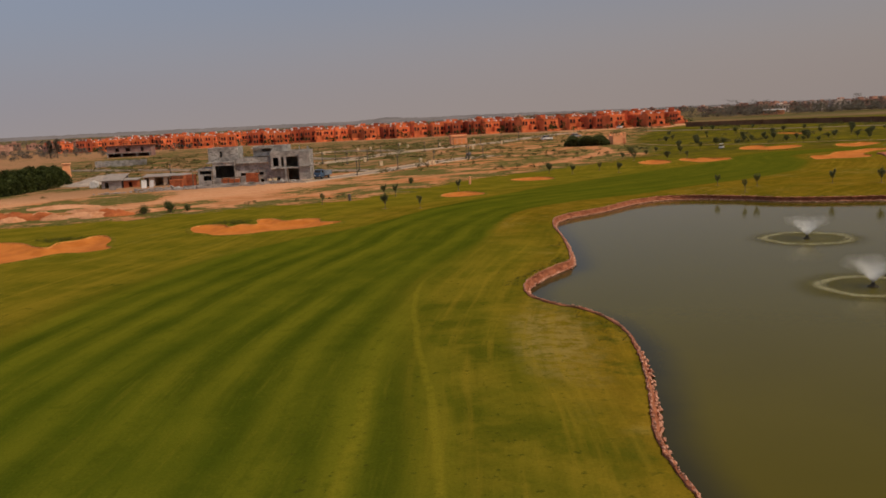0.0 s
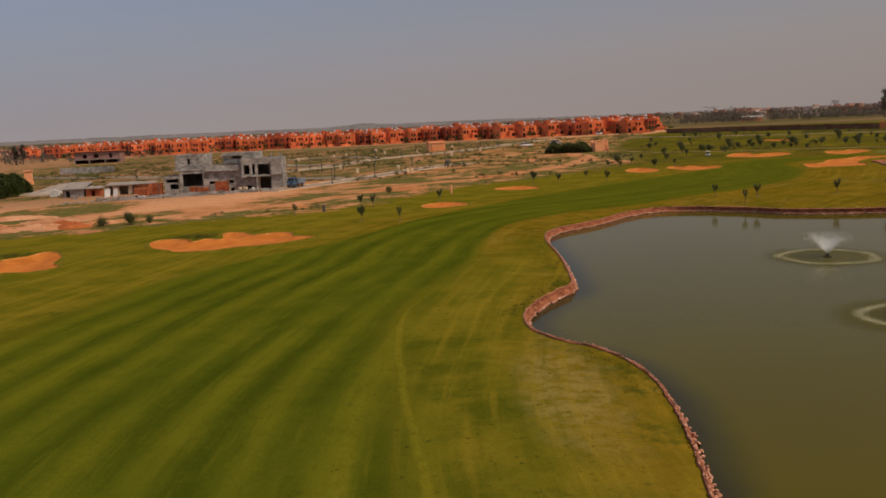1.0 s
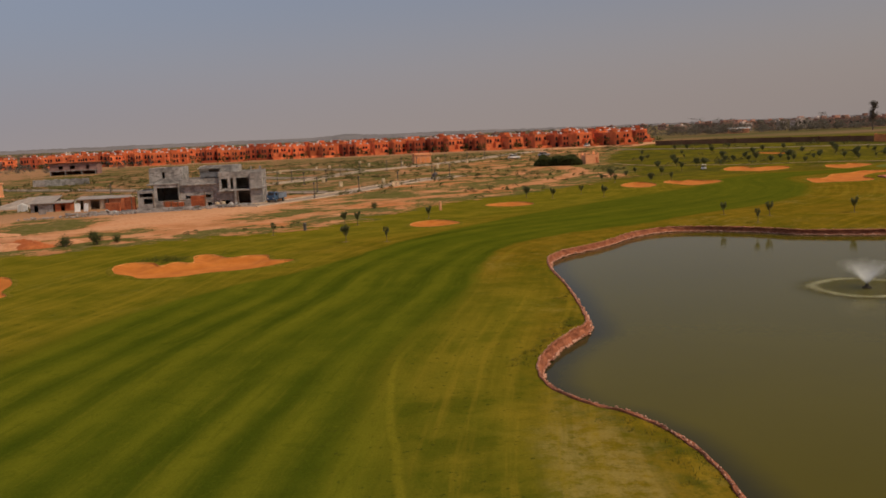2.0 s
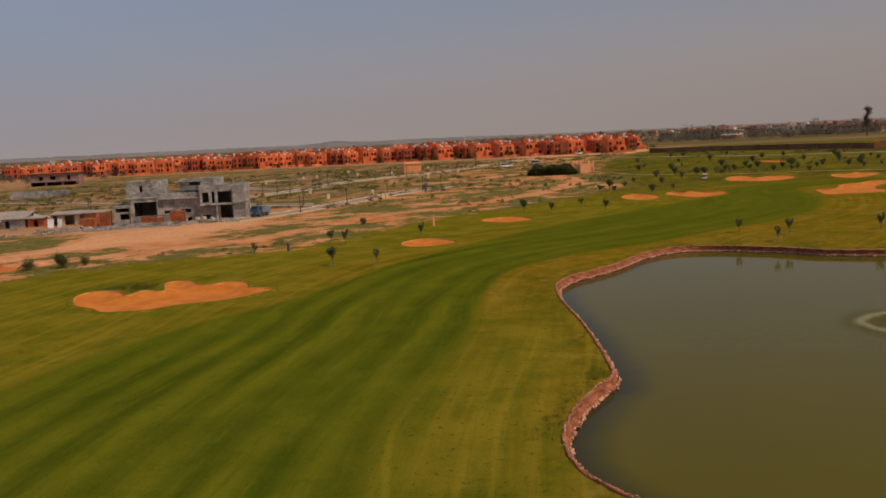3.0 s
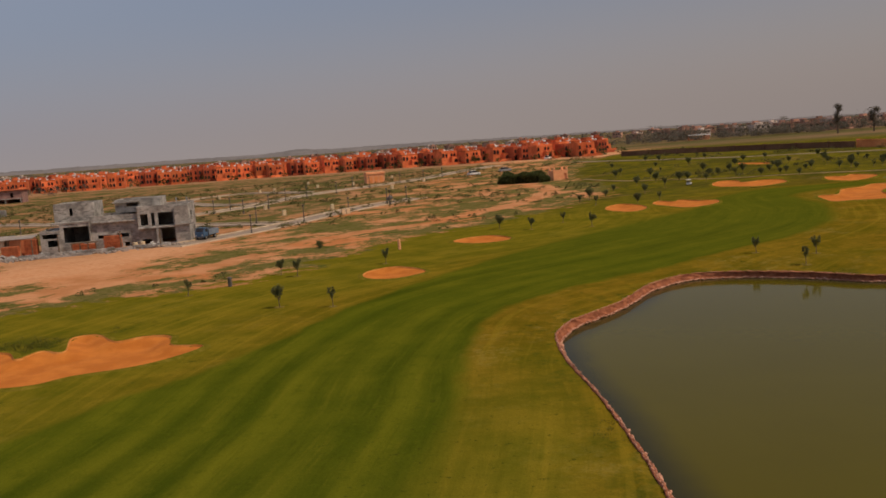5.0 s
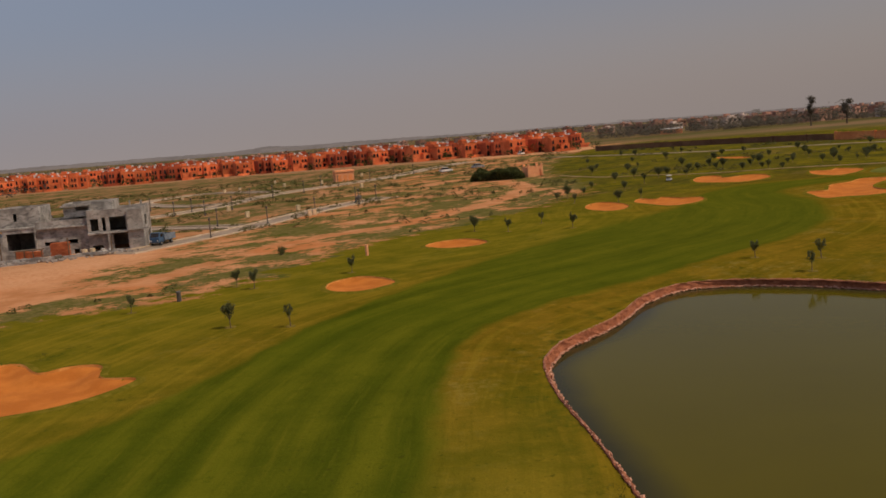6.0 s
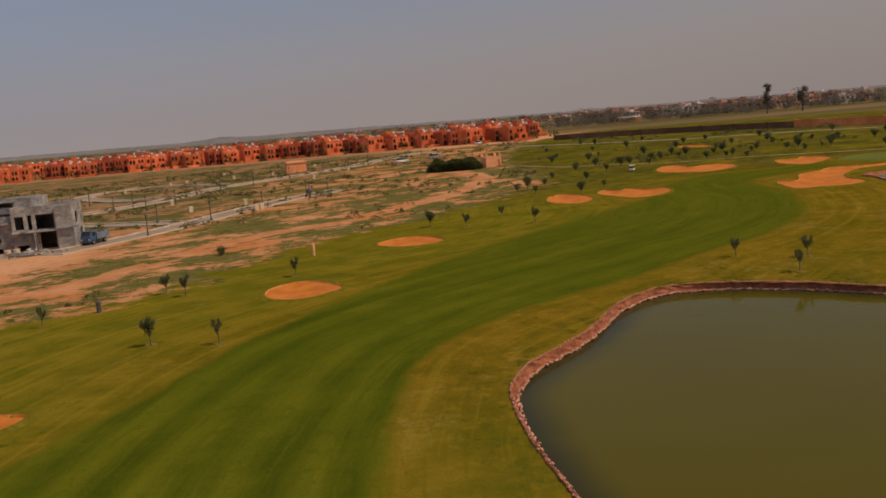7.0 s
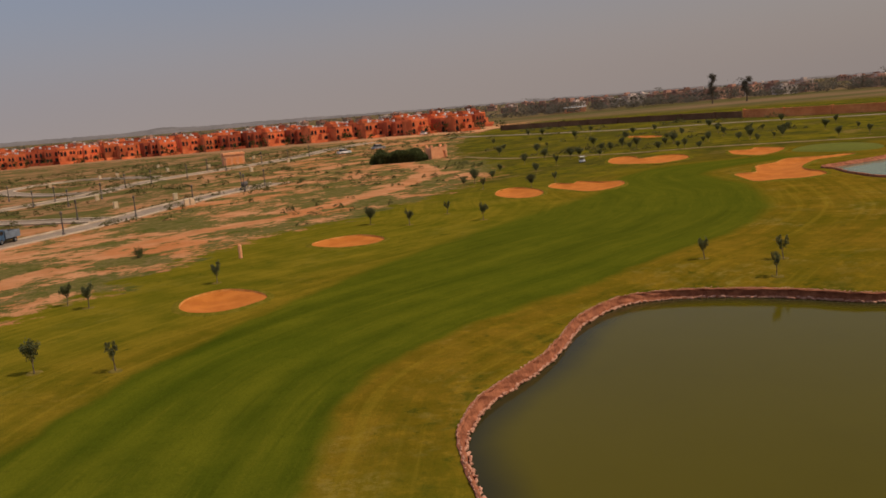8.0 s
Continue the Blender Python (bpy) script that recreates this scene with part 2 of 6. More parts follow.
    cover = k.math("ADD", k.math("MULTIPLY", streaks, 0.72), k.math("MULTIPLY", patches, 0.28))
    cover = k.math("ADD", cover, k.math("MULTIPLY", k.step(inland, 20, 6), 0.020))
    cover = k.math("ADD", cover, k.math("MULTIPLY", k.math("SUBTRACT", k.noise(0.75, 7, 0.78), 0.5), 0.26))
    track = k.step(k.math("ABSOLUTE", k.math("SUBTRACT", k.math("ADD", inland, k.math("MULTIPLY", k.math("SUBTRACT", k.noise(0.06, 3), 0.5), 10.0)), 13.0)), 3.6, 1.0)
    cover = k.math("SUBTRACT", cover, k.math("MULTIPLY", track, 0.085))
    cover = k.math("SUBTRACT", cover, k.math("MULTIPLY", k.attr("bare"), 0.14))
    waste = k.mix(k.step(cover, 0.470, 0.508), soil, scrub)
    bound = k.step(k.math("ADD", inland, k.math("MULTIPLY", k.math("SUBTRACT", k.noise(0.22, 8, 0.72), 0.5), 24.0)), -1.2, 1.2)
    near = k.mix(bound, grass, waste)
    # the plain beyond
    plain = k.mix(k.step(k.noise(0.012, 5, 0.65, True, (3, 1, 1), 0), 0.4, 0.6), (0.20, 0.125, 0.065), (0.100, 0.086, 0.030))
    sep = k.n.new("ShaderNodeSeparateXYZ")
    k.l.new(k.geo.outputs["Position"], sep.inputs[0])
    away = k.step(k.math("ADD", sep.outputs["Y"], k.math("MULTIPLY", sep.outputs["X"], 0.9)), 470, 560)
    col = k.mix(away, near, plain)
    col = k.mix(0.38, col, k.mix(n_grain, (0.16, 0.16, 0.16), (0.84, 0.84, 0.84)), "OVERLAY")
    k.bump(k.math("ADD", k.math("MULTIPLY", n_grain, 0.5), n_fine), 0.5, 0.15)
    return k.done(col)


def water_material(name, murk, spec, shore):
    """Murky water, with a darker colour along the bank."""
    k = Nodes(name, 0.08, spec)
    k.b.inputs["IOR"].default_value = 1.33
    k.bump(k.math("ADD", k.noise(1.3, 3), k.math("MULTIPLY", k.noise(5.0, 2), 0.4)), 0.045, 0.1)
    c = k.mix(k.noise(0.08, 3), murk, tuple(v * 1.25 for v in murk))
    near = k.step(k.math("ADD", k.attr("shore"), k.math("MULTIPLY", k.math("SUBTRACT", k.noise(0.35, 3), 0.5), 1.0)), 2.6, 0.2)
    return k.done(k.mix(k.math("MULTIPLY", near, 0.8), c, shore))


def ripple_material():
    """Roughened water that fades out into the smooth water round it."""
    k = Nodes("rippled_water", 0.45, 0.05)
    k.bump(k.noise(3.0, 4, 0.6), 0.25, 0.1)
    far = k.n.new("ShaderNodeVectorMath")
    far.operation = "LENGTH"
    k.l.new(k.tex.outputs["Object"], far.inputs[0])
    reach = k.math("ADD", far.outputs["Value"], k.math("MULTIPLY", k.math("SUBTRACT", k.noise(0.6, 3), 0.5), 1.6))
    k.put(k.b.inputs["Alpha"], k.math("MULTIPLY", k.step(reach, 5.4, 3.0), 0.55))
    return k.done(k.mix(k.noise(0.5, 3), (0.100, 0.082, 0.0080), (0.116, 0.095, 0.0100)))


def spray_material():
    """Drops that pass light on as well as scatter it."""
    k = Nodes("spray_drops", 0.5, 0.3)
    k.b.inputs["Base Color"].default_value = (0.85, 0.85, 0.82, 1)
    through_light = k.n.new("ShaderNodeBsdfTranslucent")
    through_light.inputs[0].default_value = (0.85, 0.85, 0.82, 1)
    both = k.n.new("ShaderNodeMixShader")
    both.inputs[0].default_value = 0.5
    k.l.new(k.b.outputs[0], both.inputs[1])
    k.l.new(through_light.outputs[0], both.inputs[2])
    k.l.new(both.outputs[0], k.n["Material Output"].inputs[0])
    return k.m


def sand_material():
    k = Nodes("bunker_sand", 0.95, 0.1)
    c = k.mix(k.step(k.noise(0.6, 4), 0.35, 0.65), (0.53, 0.170, 0.028), (0.43, 0.128, 0.019))
    rake = k.noise(7.0, 3, 0.6)
    c = k.mix(0.3, c, k.mix(rake, (0.3, 0.3, 0.3), (0.7, 0.7, 0.7)), "OVERLAY")
    k.bump(rake, 0.4, 0.05)
    return k.done(c)


def leaf_material(name, light, dark, scale=1.5, glow=0.4):
    """Leaves that vary one by one and let part of the light through."""
    k = Nodes(name, 0.75, 0.2)
    c = k.mix(k.geo.outputs["Random Per Island"], dark, light)
    c = k.mix(k.math("MULTIPLY", k.step(k.noise(scale, 2), 0.35, 0.7), 0.7), c, tuple(0.65 * a for a in dark))
    sheer = k.n.new("ShaderNodeBsdfTranslucent")
    k.l.new(c, sheer.inputs[0])
    both = k.n.new("ShaderNodeMixShader")
    both.inputs[0].default_value = glow
    k.l.new(k.b.outputs[0], both.inputs[1])
    k.l.new(sheer.outputs[0], both.inputs[2])
    k.l.new(both.outputs[0], k.n["Material Output"].inputs[0])
    return k.done(c)


def concrete_material():
    k = Nodes("raw_concrete", 0.9, 0.2)
    c = k.mix(k.step(k.noise(0.5, 5, 0.65), 0.3, 0.7), (0.170, 0.152, 0.136), (0.56, 0.510, 0.455))
    c = k.mix(k.step(k.noise(1.2, 5, 0.75, True, (1, 1, 0.35)), 0.50, 0.66), c, (0.100, 0.088, 0.080))
    c = k.mix(k.math("MULTIPLY", k.info.outputs["Random"], 0.5), c, (0.30, 0.27, 0.235))
    k.bump(k.noise(6, 4), 0.3, 0.08)
    return k.done(c)


GROUND = ground_material()
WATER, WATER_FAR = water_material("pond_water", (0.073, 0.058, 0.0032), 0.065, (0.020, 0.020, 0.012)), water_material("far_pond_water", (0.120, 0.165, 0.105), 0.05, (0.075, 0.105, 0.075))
SAND = sand_material()
# paler copy of the bunker sand: sunlight on the rim put into colour
LIT_SAND = surface("lit_sand", (0.58, 0.250, 0.066), (0.46, 0.165, 0.032), 0.8, 6, 0.95, 0.1)
TURF_LIP = surface("turf_lip", (0.175, 0.130, 0.016), (0.105, 0.090, 0.008), 1.2, 6, 1.0, 0.0)
RIM_WALL = surface("red_rubble_wall", (0.40, 0.140, 0.066), (0.23, 0.074, 0.034), 1.7, 5, 0.9, 0.2, 0, 0.6)
STONE = surface("pale_stone", (0.55, 0.285, 0.185), (0.37, 0.168, 0.102), 1.5, 6, 0.85, 0.2, 0.25, 0.5)
BASIN = surface("dry_grass_soil", (0.200, 0.142, 0.034), (0.130, 0.098, 0.018), 1.6, 7, 1.0, 0.0)
BARK = surface("bark", (0.22, 0.165, 0.11), (0.11, 0.08, 0.05), 5, 18, 0.95, 0.1, 0.2)
OLIVE = leaf_material("olive_leaves", (0.200, 0.198, 0.080), (0.105, 0.110, 0.042))
HEDGE_LEAF = leaf_material("hedge_leaves", (0.098, 0.118, 0.026), (0.036, 0.048, 0.010), 0.35)
HEDGE_CORE = surface("hedge_core", (0.040, 0.052, 0.014), (0.024, 0.032, 0.009), 1.2, 5)
BUSH_LEAF = leaf_material("bush_leaves", (0.150, 0.160, 0.048), (0.074, 0.084, 0.024), 0.4)
# leaf colour lightened and browned to stand for haze over distance
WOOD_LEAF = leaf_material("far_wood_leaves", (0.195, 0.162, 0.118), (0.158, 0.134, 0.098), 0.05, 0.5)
SCRUB_LEAF = leaf_material("scrub_leaves", (0.190, 0.165, 0.052), (0.105, 0.098, 0.026), 0.4)
WEED = leaf_material("weed_blades", (0.165, 0.150, 0.022), (0.088, 0.092, 0.012), 0.6)
CONCRETE = concrete_material()
MAUVE = surface("mauve_undercoat", (0.36, 0.200, 0.165), (0.26, 0.145, 0.120), 0.4, 2, 0.9, 0.1)
TERRACOTTA = surface("terracotta_render", (0.86, 0.235, 0.086), (0.64, 0.148, 0.052), 0.22, 1.6, 0.9, 0.15, 0.30, 0.2)
TERRACOTTA_RED = surface("red_render", (0.46, 0.105, 0.045), (0.36, 0.075, 0.032), 0.22, 1.6, 0.9, 0.15, 0.22, 0.2)
SALMON = surface("salmon_render", (0.92, 0.42, 0.20), (0.80, 0.33, 0.15), 0.5, 3, 0.9, 0.15, 0.08, 0.2)
GLASS_DARK = surface("dark_pane", (0.035, 0.028, 0.026), (0.020, 0.017, 0.016), 0.6, 3, 0.25, 0.4, 0.2, 0)
ROOF_GREY = surface("roof_screed", (0.46, 0.27, 0.19), (0.34, 0.20, 0.14), 0.5, 3)
WHITE = surface("white_plastic", (0.80, 0.76, 0.71), (0.66, 0.62, 0.57), 1, 6, 0.8, 0.2, 0.05, 0)
KERB = surface("kerb_concrete", (0.60, 0.46, 0.32), (0.46, 0.33, 0.22), 0.6, 4)
ROAD = surface("dusty_road", (0.32, 0.235, 0.160), (0.24, 0.175, 0.120), 0.25, 4)
LANE = surface("lane_dust", (0.36, 0.265, 0.165), (0.22, 0.165, 0.085), 0.10, 1.5)
PATH_DUST = surface("path_dust", (0.33, 0.210, 0.095), (0.19, 0.130, 0.042), 0.12, 2)
BLACK_METAL = surface("black_cast_iron", (0.125, 0.102, 0.084), (0.085, 0.070, 0.058), 3, 12, 0.6, 0.4, 0, 0.2)
CREAM = surface("cream_paint", (0.72, 0.55, 0.34), (0.60, 0.44, 0.26), 2, 8, 0.6, 0.3, 0.1)
BRICK_RED = surface("red_brick", (0.50, 0.150, 0.062), (0.36, 0.098, 0.042), 1.2, 6, 0.95, 0.1, 0.15, 0.5)
BRICK_PALE = surface("orange_tan_blocks", (0.60, 0.255, 0.125), (0.46, 0.180, 0.085), 1.2, 6, 0.95, 0.1, 0.1, 0.5)
BROWN_WALL = surface("brown_wall", (0.250, 0.125, 0.066), (0.165, 0.080, 0.044), 0.15, 1.5, 0.95, 0.1, 0, 0.4)
ORANGE_WALL = surface("orange_wall", (0.88, 0.330, 0.120), (0.66, 0.215, 0.075), 0.15, 1.5, 0.95, 0.1)
TRUCK_BLUE = surface("blue_paint", (0.062, 0.125, 0.215), (0.042, 0.085, 0.150), 1.5, 8, 0.45, 0.45, 0, 0)
TRUCK_BED = surface("grey_blue_panel", (0.20, 0.23, 0.27), (0.13, 0.155, 0.19), 1.5, 8, 0.6, 0.3, 0, 0)
RUBBER = surface("rubber", (0.030, 0.028, 0.027), (0.020, 0.019, 0.018), 4, 20, 0.85, 0.2)
CHROME = surface("dull_metal", (0.42, 0.41, 0.40), (0.30, 0.29, 0.28), 4, 20, 0.4, 0.5, 0, 0, True, 0.8)
PALE_MOUND = surface("pale_spoil", (0.60, 0.300, 0.155), (0.46, 0.200, 0.090), 0.35, 2.0, 0.95, 0.1, 0.12, 0.7)
MOUND = surface("red_spoil", (0.47, 0.140, 0.044), (0.31, 0.082, 0.025), 0.35, 2.0, 0.95, 0.1, 0.12, 0.7)
TIN = surface("grey_sheet_roof", (0.34, 0.28, 0.23), (0.24, 0.195, 0.16), 0.8, 5, 0.7, 0.3)
TIMBER = surface("weathered_timber", (0.20, 0.135, 0.085), (0.12, 0.078, 0.048), 2, 10)
# distance haze is mixed into the pink of the far houses
FAR_PINK = surface("hazed_pink_render", (0.46, 0.26, 0.185), (0.36, 0.195, 0.135), 0.1, 1.0, 0.9, 0.1, 0.3, 0)
FAR_PALE = surface("far_pale_render", (0.62, 0.500, 0.430), (0.50, 0.395, 0.330), 0.1, 1.0, 0.9, 0.1, 0.2, 0)
# hill colour is paled towards the sky in place of distance haze
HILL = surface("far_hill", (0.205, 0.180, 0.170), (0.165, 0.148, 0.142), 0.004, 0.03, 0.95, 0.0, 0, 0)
GREEN_TURF = surface("putting_turf", (0.130, 0.130, 0.015), (0.108, 0.110, 0.012), 0.15, 3, 0.95, 0.1)
NOZZLE = surface("dark_float", (0.055, 0.046, 0.036), (0.034, 0.028, 0.022), 3, 12, 0.8, 0.15)
SPRAY = spray_material()
FOAM = surface("foam_flecks", (0.44, 0.41, 0.25), (0.34, 0.31, 0.18), 0.8, 4, 0.9, 0.0, 0, 0)
RIPPLE = ripple_material()


# ---- mesh helpers ----
class Shape:
    """Vertices and faces gathered in lists, for one mesh."""

    def __init__(self):
        self.v, self.f = [], []

    def add(self, verts, faces):
        o = len(self.v)
        self.v += [tuple(p) for p in verts]
        self.f += [tuple(o + i for i in f) for f in faces]
        return self

    def box(self, x0, x1, y0, y1, z0, z1, m=None, shrink=0.0):
        """A box; shrink draws its top in on every side."""
        s = shrink
        c = [(x0, y0, z0), (x1, y0, z0), (x1, y1, z0), (x0, y1, z0),
             (x0 + s, y0 + s, z1), (x1 - s, y0 + s, z1), (x1 - s, y1 - s, z1), (x0 + s, y1 - s, z1)]
        if m is not None:
            c = [m @ Vector(p) for p in c]
        return self.add(c, [(3, 2, 1, 0), (4, 5, 6, 7), (0, 1, 5, 4), (1, 2, 6, 5), (2, 3, 7, 6), (3, 0, 4, 7)])

    def tube(self, path, radii, sides=7, cap=True):
        rings = []
        for i, p in enumerate(path):
            p = Vector(p)
            d = Vector(path[min(i + 1, len(path) - 1)]) - Vector(path[max(i - 1, 0)])
            d = d.normalized() if d.length > 1e-6 else Vector((0, 0, 1))
            a = d.orthogonal().normalized()
            b = d.cross(a)
            rings += [p + radii[i] * (a * math.cos(q) + b * math.sin(q)) for q in (2 * math.pi * j / sides for j in range(sides))]
        n = len(path)
        faces = [(i * sides + j, i * sides + (j + 1) % sides, (i + 1) * sides + (j + 1) % sides, (i + 1) * sides + j)
                 for i in range(n - 1) for j in range(sides)]
        if cap:
            faces += [tuple(range(sides))[::-1], tuple((n - 1) * sides + j for j in range(sides))]
        return self.add(rings, faces)

    def lathe(self, x, y, profile, sides=12, axis="z"):
        """A body turned round an axis through (x, y): profile of (radius, height)."""
        verts = []
        for r, z in profile:
            for j in range(sides):
                q = 2 * math.pi * j / sides
                verts.append((x + r * math.cos(q), y + r * math.sin(q), z) if axis == "z" else (x + z, y + r * math.cos(q), r * math.sin(q)))
        n = len(profile)
        faces = [(i * sides + j, i * sides + (j + 1) % sides, (i + 1) * sides + (j + 1) % sides, (i + 1) * sides + j)
                 for i in range(n - 1) for j in range(sides)]
        faces += [tuple(range(sides))[::-1], tuple((n - 1) * sides + j for j in range(sides))]
        return self.add(verts, faces)

    def mesh(self, name, material, smooth=False):
        me = bpy.data.meshes.new(name)
        me.from_pydata(self.v, [], self.f)
        me.materials.append(material)
        if smooth:
            me.polygons.foreach_set("use_smooth", [True] * len(me.polygons))
        me.update()
        return me


def part(name, shape, material, parent, label="", smooth=False):
    ob = new(name, shape.mesh(name, material, smooth))
    ob.parent = parent
    return tagged(ob, label)


def thing(name, label, category, group="", kind="", m=None):
    """An Empty at the base of a thing made of parts."""
    ob = new(name)
    ob.empty_display_size = 0.3
    if m is not None:
        ob.matrix_world = m
    return tagged(ob, label, category, group, kind)


def single(name, shape, material, label, category, group="", kind="", m=None, smooth=False):
    ob = new(name, shape.mesh(name, material, smooth))
    if m is not None:
        ob.matrix_world = m
    return tagged(ob, label, category, group, kind)


def leaf_quad(shape, p, size, rng, flat=0.0):
    """One leaf or tuft: a bent diamond at p, turned at random."""
    a = Vector((rng.gauss(0, 1), rng.gauss(0, 1), rng.gauss(0, 1) * (1 - flat))).normalized()
    b = a.orthogonal().normalized()
    b = (Matrix.Rotation(rng.uniform(0, 6.28), 3, a) @ b)
    c = a.cross(b)
    s = size * rng.uniform(0.65, 1.35)
    p = Vector(p)
    shape.add([p - b * s, p + c * s * 0.45 + a * s * 0.15, p + b * s, p - c * s * 0.45 + a * s * 0.15], [(0, 1, 2), (0, 2, 3)])


# ---- the lie of the land ----
def smooth01(u):
    u = np.clip(u, 0, 1)
    return u * u * (3 - 2 * u)


def spline(points, step, closed=False):
    """A smooth line through the points (Catmull-Rom), cut into even steps."""
    p = np.array(points, float)
    n = len(p)
    out = []
    for i in range(n if closed else n - 1):
        g = [p[(i + k) % n] if closed else p[min(max(i + k, 0), n - 1)] for k in (-1, 0, 1, 2)]
        m = max(2, int(np.linalg.norm(g[2] - g[1]) / step * 2))
        for j in range(m):
            t = j / m
            out.append(0.5 * (2 * g[1] + (g[2] - g[0]) * t + (2 * g[0] - 5 * g[1] + 4 * g[2] - g[3]) * t * t + (3 * g[1] - g[0] - 3 * g[2] + g[3]) * t ** 3))
    out.append(p[0] if closed else p[-1])
    out = np.array(out)
    s = np.concatenate([[0], np.cumsum(np.linalg.norm(np.diff(out, axis=0), axis=1))])
    q = np.linspace(0, s[-1], max(4, int(s[-1] / step)) + 1)
    res = np.stack([np.interp(q, s, out[:, 0]), np.interp(q, s, out[:, 1])], -1)
    return res[:-1] if closed else res


def line_distance(x, y, line):
    """The distance of places to a line, and the side (positive on its left)."""
    best = np.full(x.shape, 1e9)
    side = np.zeros(x.shape)
    for a, b in zip(line[:-1], line[1:]):
        d = b - a
        u = np.clip(((x - a[0]) * d[0] + (y - a[1]) * d[1]) / (d @ d + 1e-12), 0, 1)
        px, py = x - a[0] - u * d[0], y - a[1] - u * d[1]
        r = np.hypot(px, py)
        near = r < best - 1e-9
        best = np.where(near, r, best)
        side = np.where(near, np.sign(d[0] * (y - a[1]) - d[1] * (x - a[0])), side)
    return best, side


def inside(x, y, poly):
    res = np.zeros(x.shape, bool)
    j = len(poly) - 1
    for i in range(len(poly)):
        (xi, yi), (xj, yj) = poly[i], poly[j]
        cross = (yi > y) != (yj > y)
        res ^= cross & (x < (xj - xi) * (y - yi) / (yj - yi + 1e-12) + xi)
        j = i
    return res


POND = spline([(13, -14), (9.2, -5), (8.1, 2), (7.9, 6), (8.5, 11), (9.0, 17), (8.8, 21.8), (7.5, 25.6), (5.9, 27.4), (4.6, 29.8), (4.25, 33.2),
               (5.2, 37), (6.8, 40.3), (8.0, 42.6), (8.35, 48), (8.4, 56), (8.15, 63), (8.5, 68.5), (9.2, 70.9), (10.55, 73.4), (12.5, 75.6), (14.6, 77.9), (16.5, 80.7),
               (18.1, 83.4), (19.5, 85.2), (21.5, 87.1), (23.5, 88.2), (26, 88.2), (28.2, 87.6), (31, 86), (33.2, 84.3), (36, 81.6), (41.5, 79.6), (48, 78), (58, 70), (62, 50), (56, 25), (44, 0), (28, -16)], 0.5, True)
POND_2 = spline([(71.6, 139.8), (77, 142.1), (84.1, 144.8), (92, 148), (104, 148), (112, 138), (108, 124), (92, 116), (78, 117), (69.4, 122.5), (69.2, 130), (71, 135.8)], 0.8, True)
WATER_Z, WATER_2_Z, RIM_Z = -0.60, 0.75, -0.08
FAIRWAY_R = spline([(4, -40), (1.6, -8), (0.4, 4.7), (-0.5, 12.2), (-1.6, 19.8), (-2.4, 26.4), (-2.7, 33.8), (-1.6, 41), (0.2, 48.3), (1.4, 55), (2.0, 62.5), (3.0, 68.4), (4.2, 73.8), (6.2, 78.2), (10.6, 83.2), (15.2, 87), (20.1, 90.4), (25, 93.4), (32, 98.6), (39, 103), (47.5, 112), (52.5, 121.6), (56.5, 131), (57.5, 140), (60, 148.5), (66, 152.5), (74, 154.5), (86, 156)], 2.0)
FAIRWAY_L = spline([(-27, -40), (-26, 0), (-26.2, 20), (-26.4, 33), (-24.4, 45), (-21.4, 54.5), (-17.6, 61.6), (-13.5, 67.6), (-8.6, 77.5), (-5.6, 84.3), (-2.8, 90), (2.2, 97), (6.3, 103), (12.5, 111), (25.6, 124.5), (42, 141), (47, 151), (54, 159), (62, 162.5), (74, 162), (86, 161)], 2.0)
SWATH = spline([(-5.7, -40), (-5.8, 2), (-6.3, 12), (-6.4, 19), (-5.9, 26), (-4.9, 35.5), (-4.1, 41), (-2.5, 49), (-1.2, 56), (-0.5, 63), (0.9, 69.3), (2.5, 75), (4.7, 79.6), (9.5, 84.7), (14.2, 88.6), (19.1, 92), (24, 95), (31, 100.2), (38, 104.7), (46, 113), (51, 122.3), (55, 131.4), (56, 140.3), (58.8, 149.8), (66, 154.4), (86, 158)], 1.5)
SOIL_EDGE = spline([(-400, 84), (-120, 87), (-57, 90), (-49, 91), (-40, 96), (-31, 101), (-22, 104), (-15, 108), (-9, 121), (-2, 134), (8, 141), (26, 163), (36, 180), (44, 208), (44, 240), (58, 300), (74, 345), (90, 372), (180, 470)], 3.0)

VILLA_LINE = spline([(92, 369), (84, 378), (40, 408), (0, 438), (-60, 474), (-110, 492), (-160, 502), (-250, 545), (-320, 590)], 1.0)


def land(x, y):
    """The height of the ground, without the ponds."""
    x, y = np.asarray(x, float), np.asarray(y, float)
    east = smooth01((x - 40) / 50)
    z = 2.84 * np.tanh(x / 200) + 1.7 * smooth01((y - 170) / 210) * (1 - east) + 1.9 * smooth01((y - 140) / 130) * east
    roll = np.sin(x * 0.11 + 1.3) * np.sin(y * 0.083 + 0.4) + 0.5 * np.sin(x * 0.23 - y * 0.19)
    z = z + 0.03 * roll * np.exp(-np.maximum(np.hypot(x, y - 80) - 120, 0) / 60)
    box = (x > -20) & (x < 90) & (y > -45) & (y < 120)
    d = np.full(x.shape, 99.0)
    if box.any():
        dd, _ = line_distance(x[box], y[box], np.vstack([POND[::3], POND[:1]]))
        d[box] = np.where(inside(x[box], y[box], POND), 0, dd)
    return z + (RIM_Z - 0.04 - z) * (1 - smooth01(d / 7.0))


def land_at(x, y, up=0.0):
    return float(land(np.array([x]), np.array([y]))[0]) + up


def spot(x, y, rz=0.0, up=0.0):
    return pose(x, y, land_at(x, y, up), 0, 0, rz)


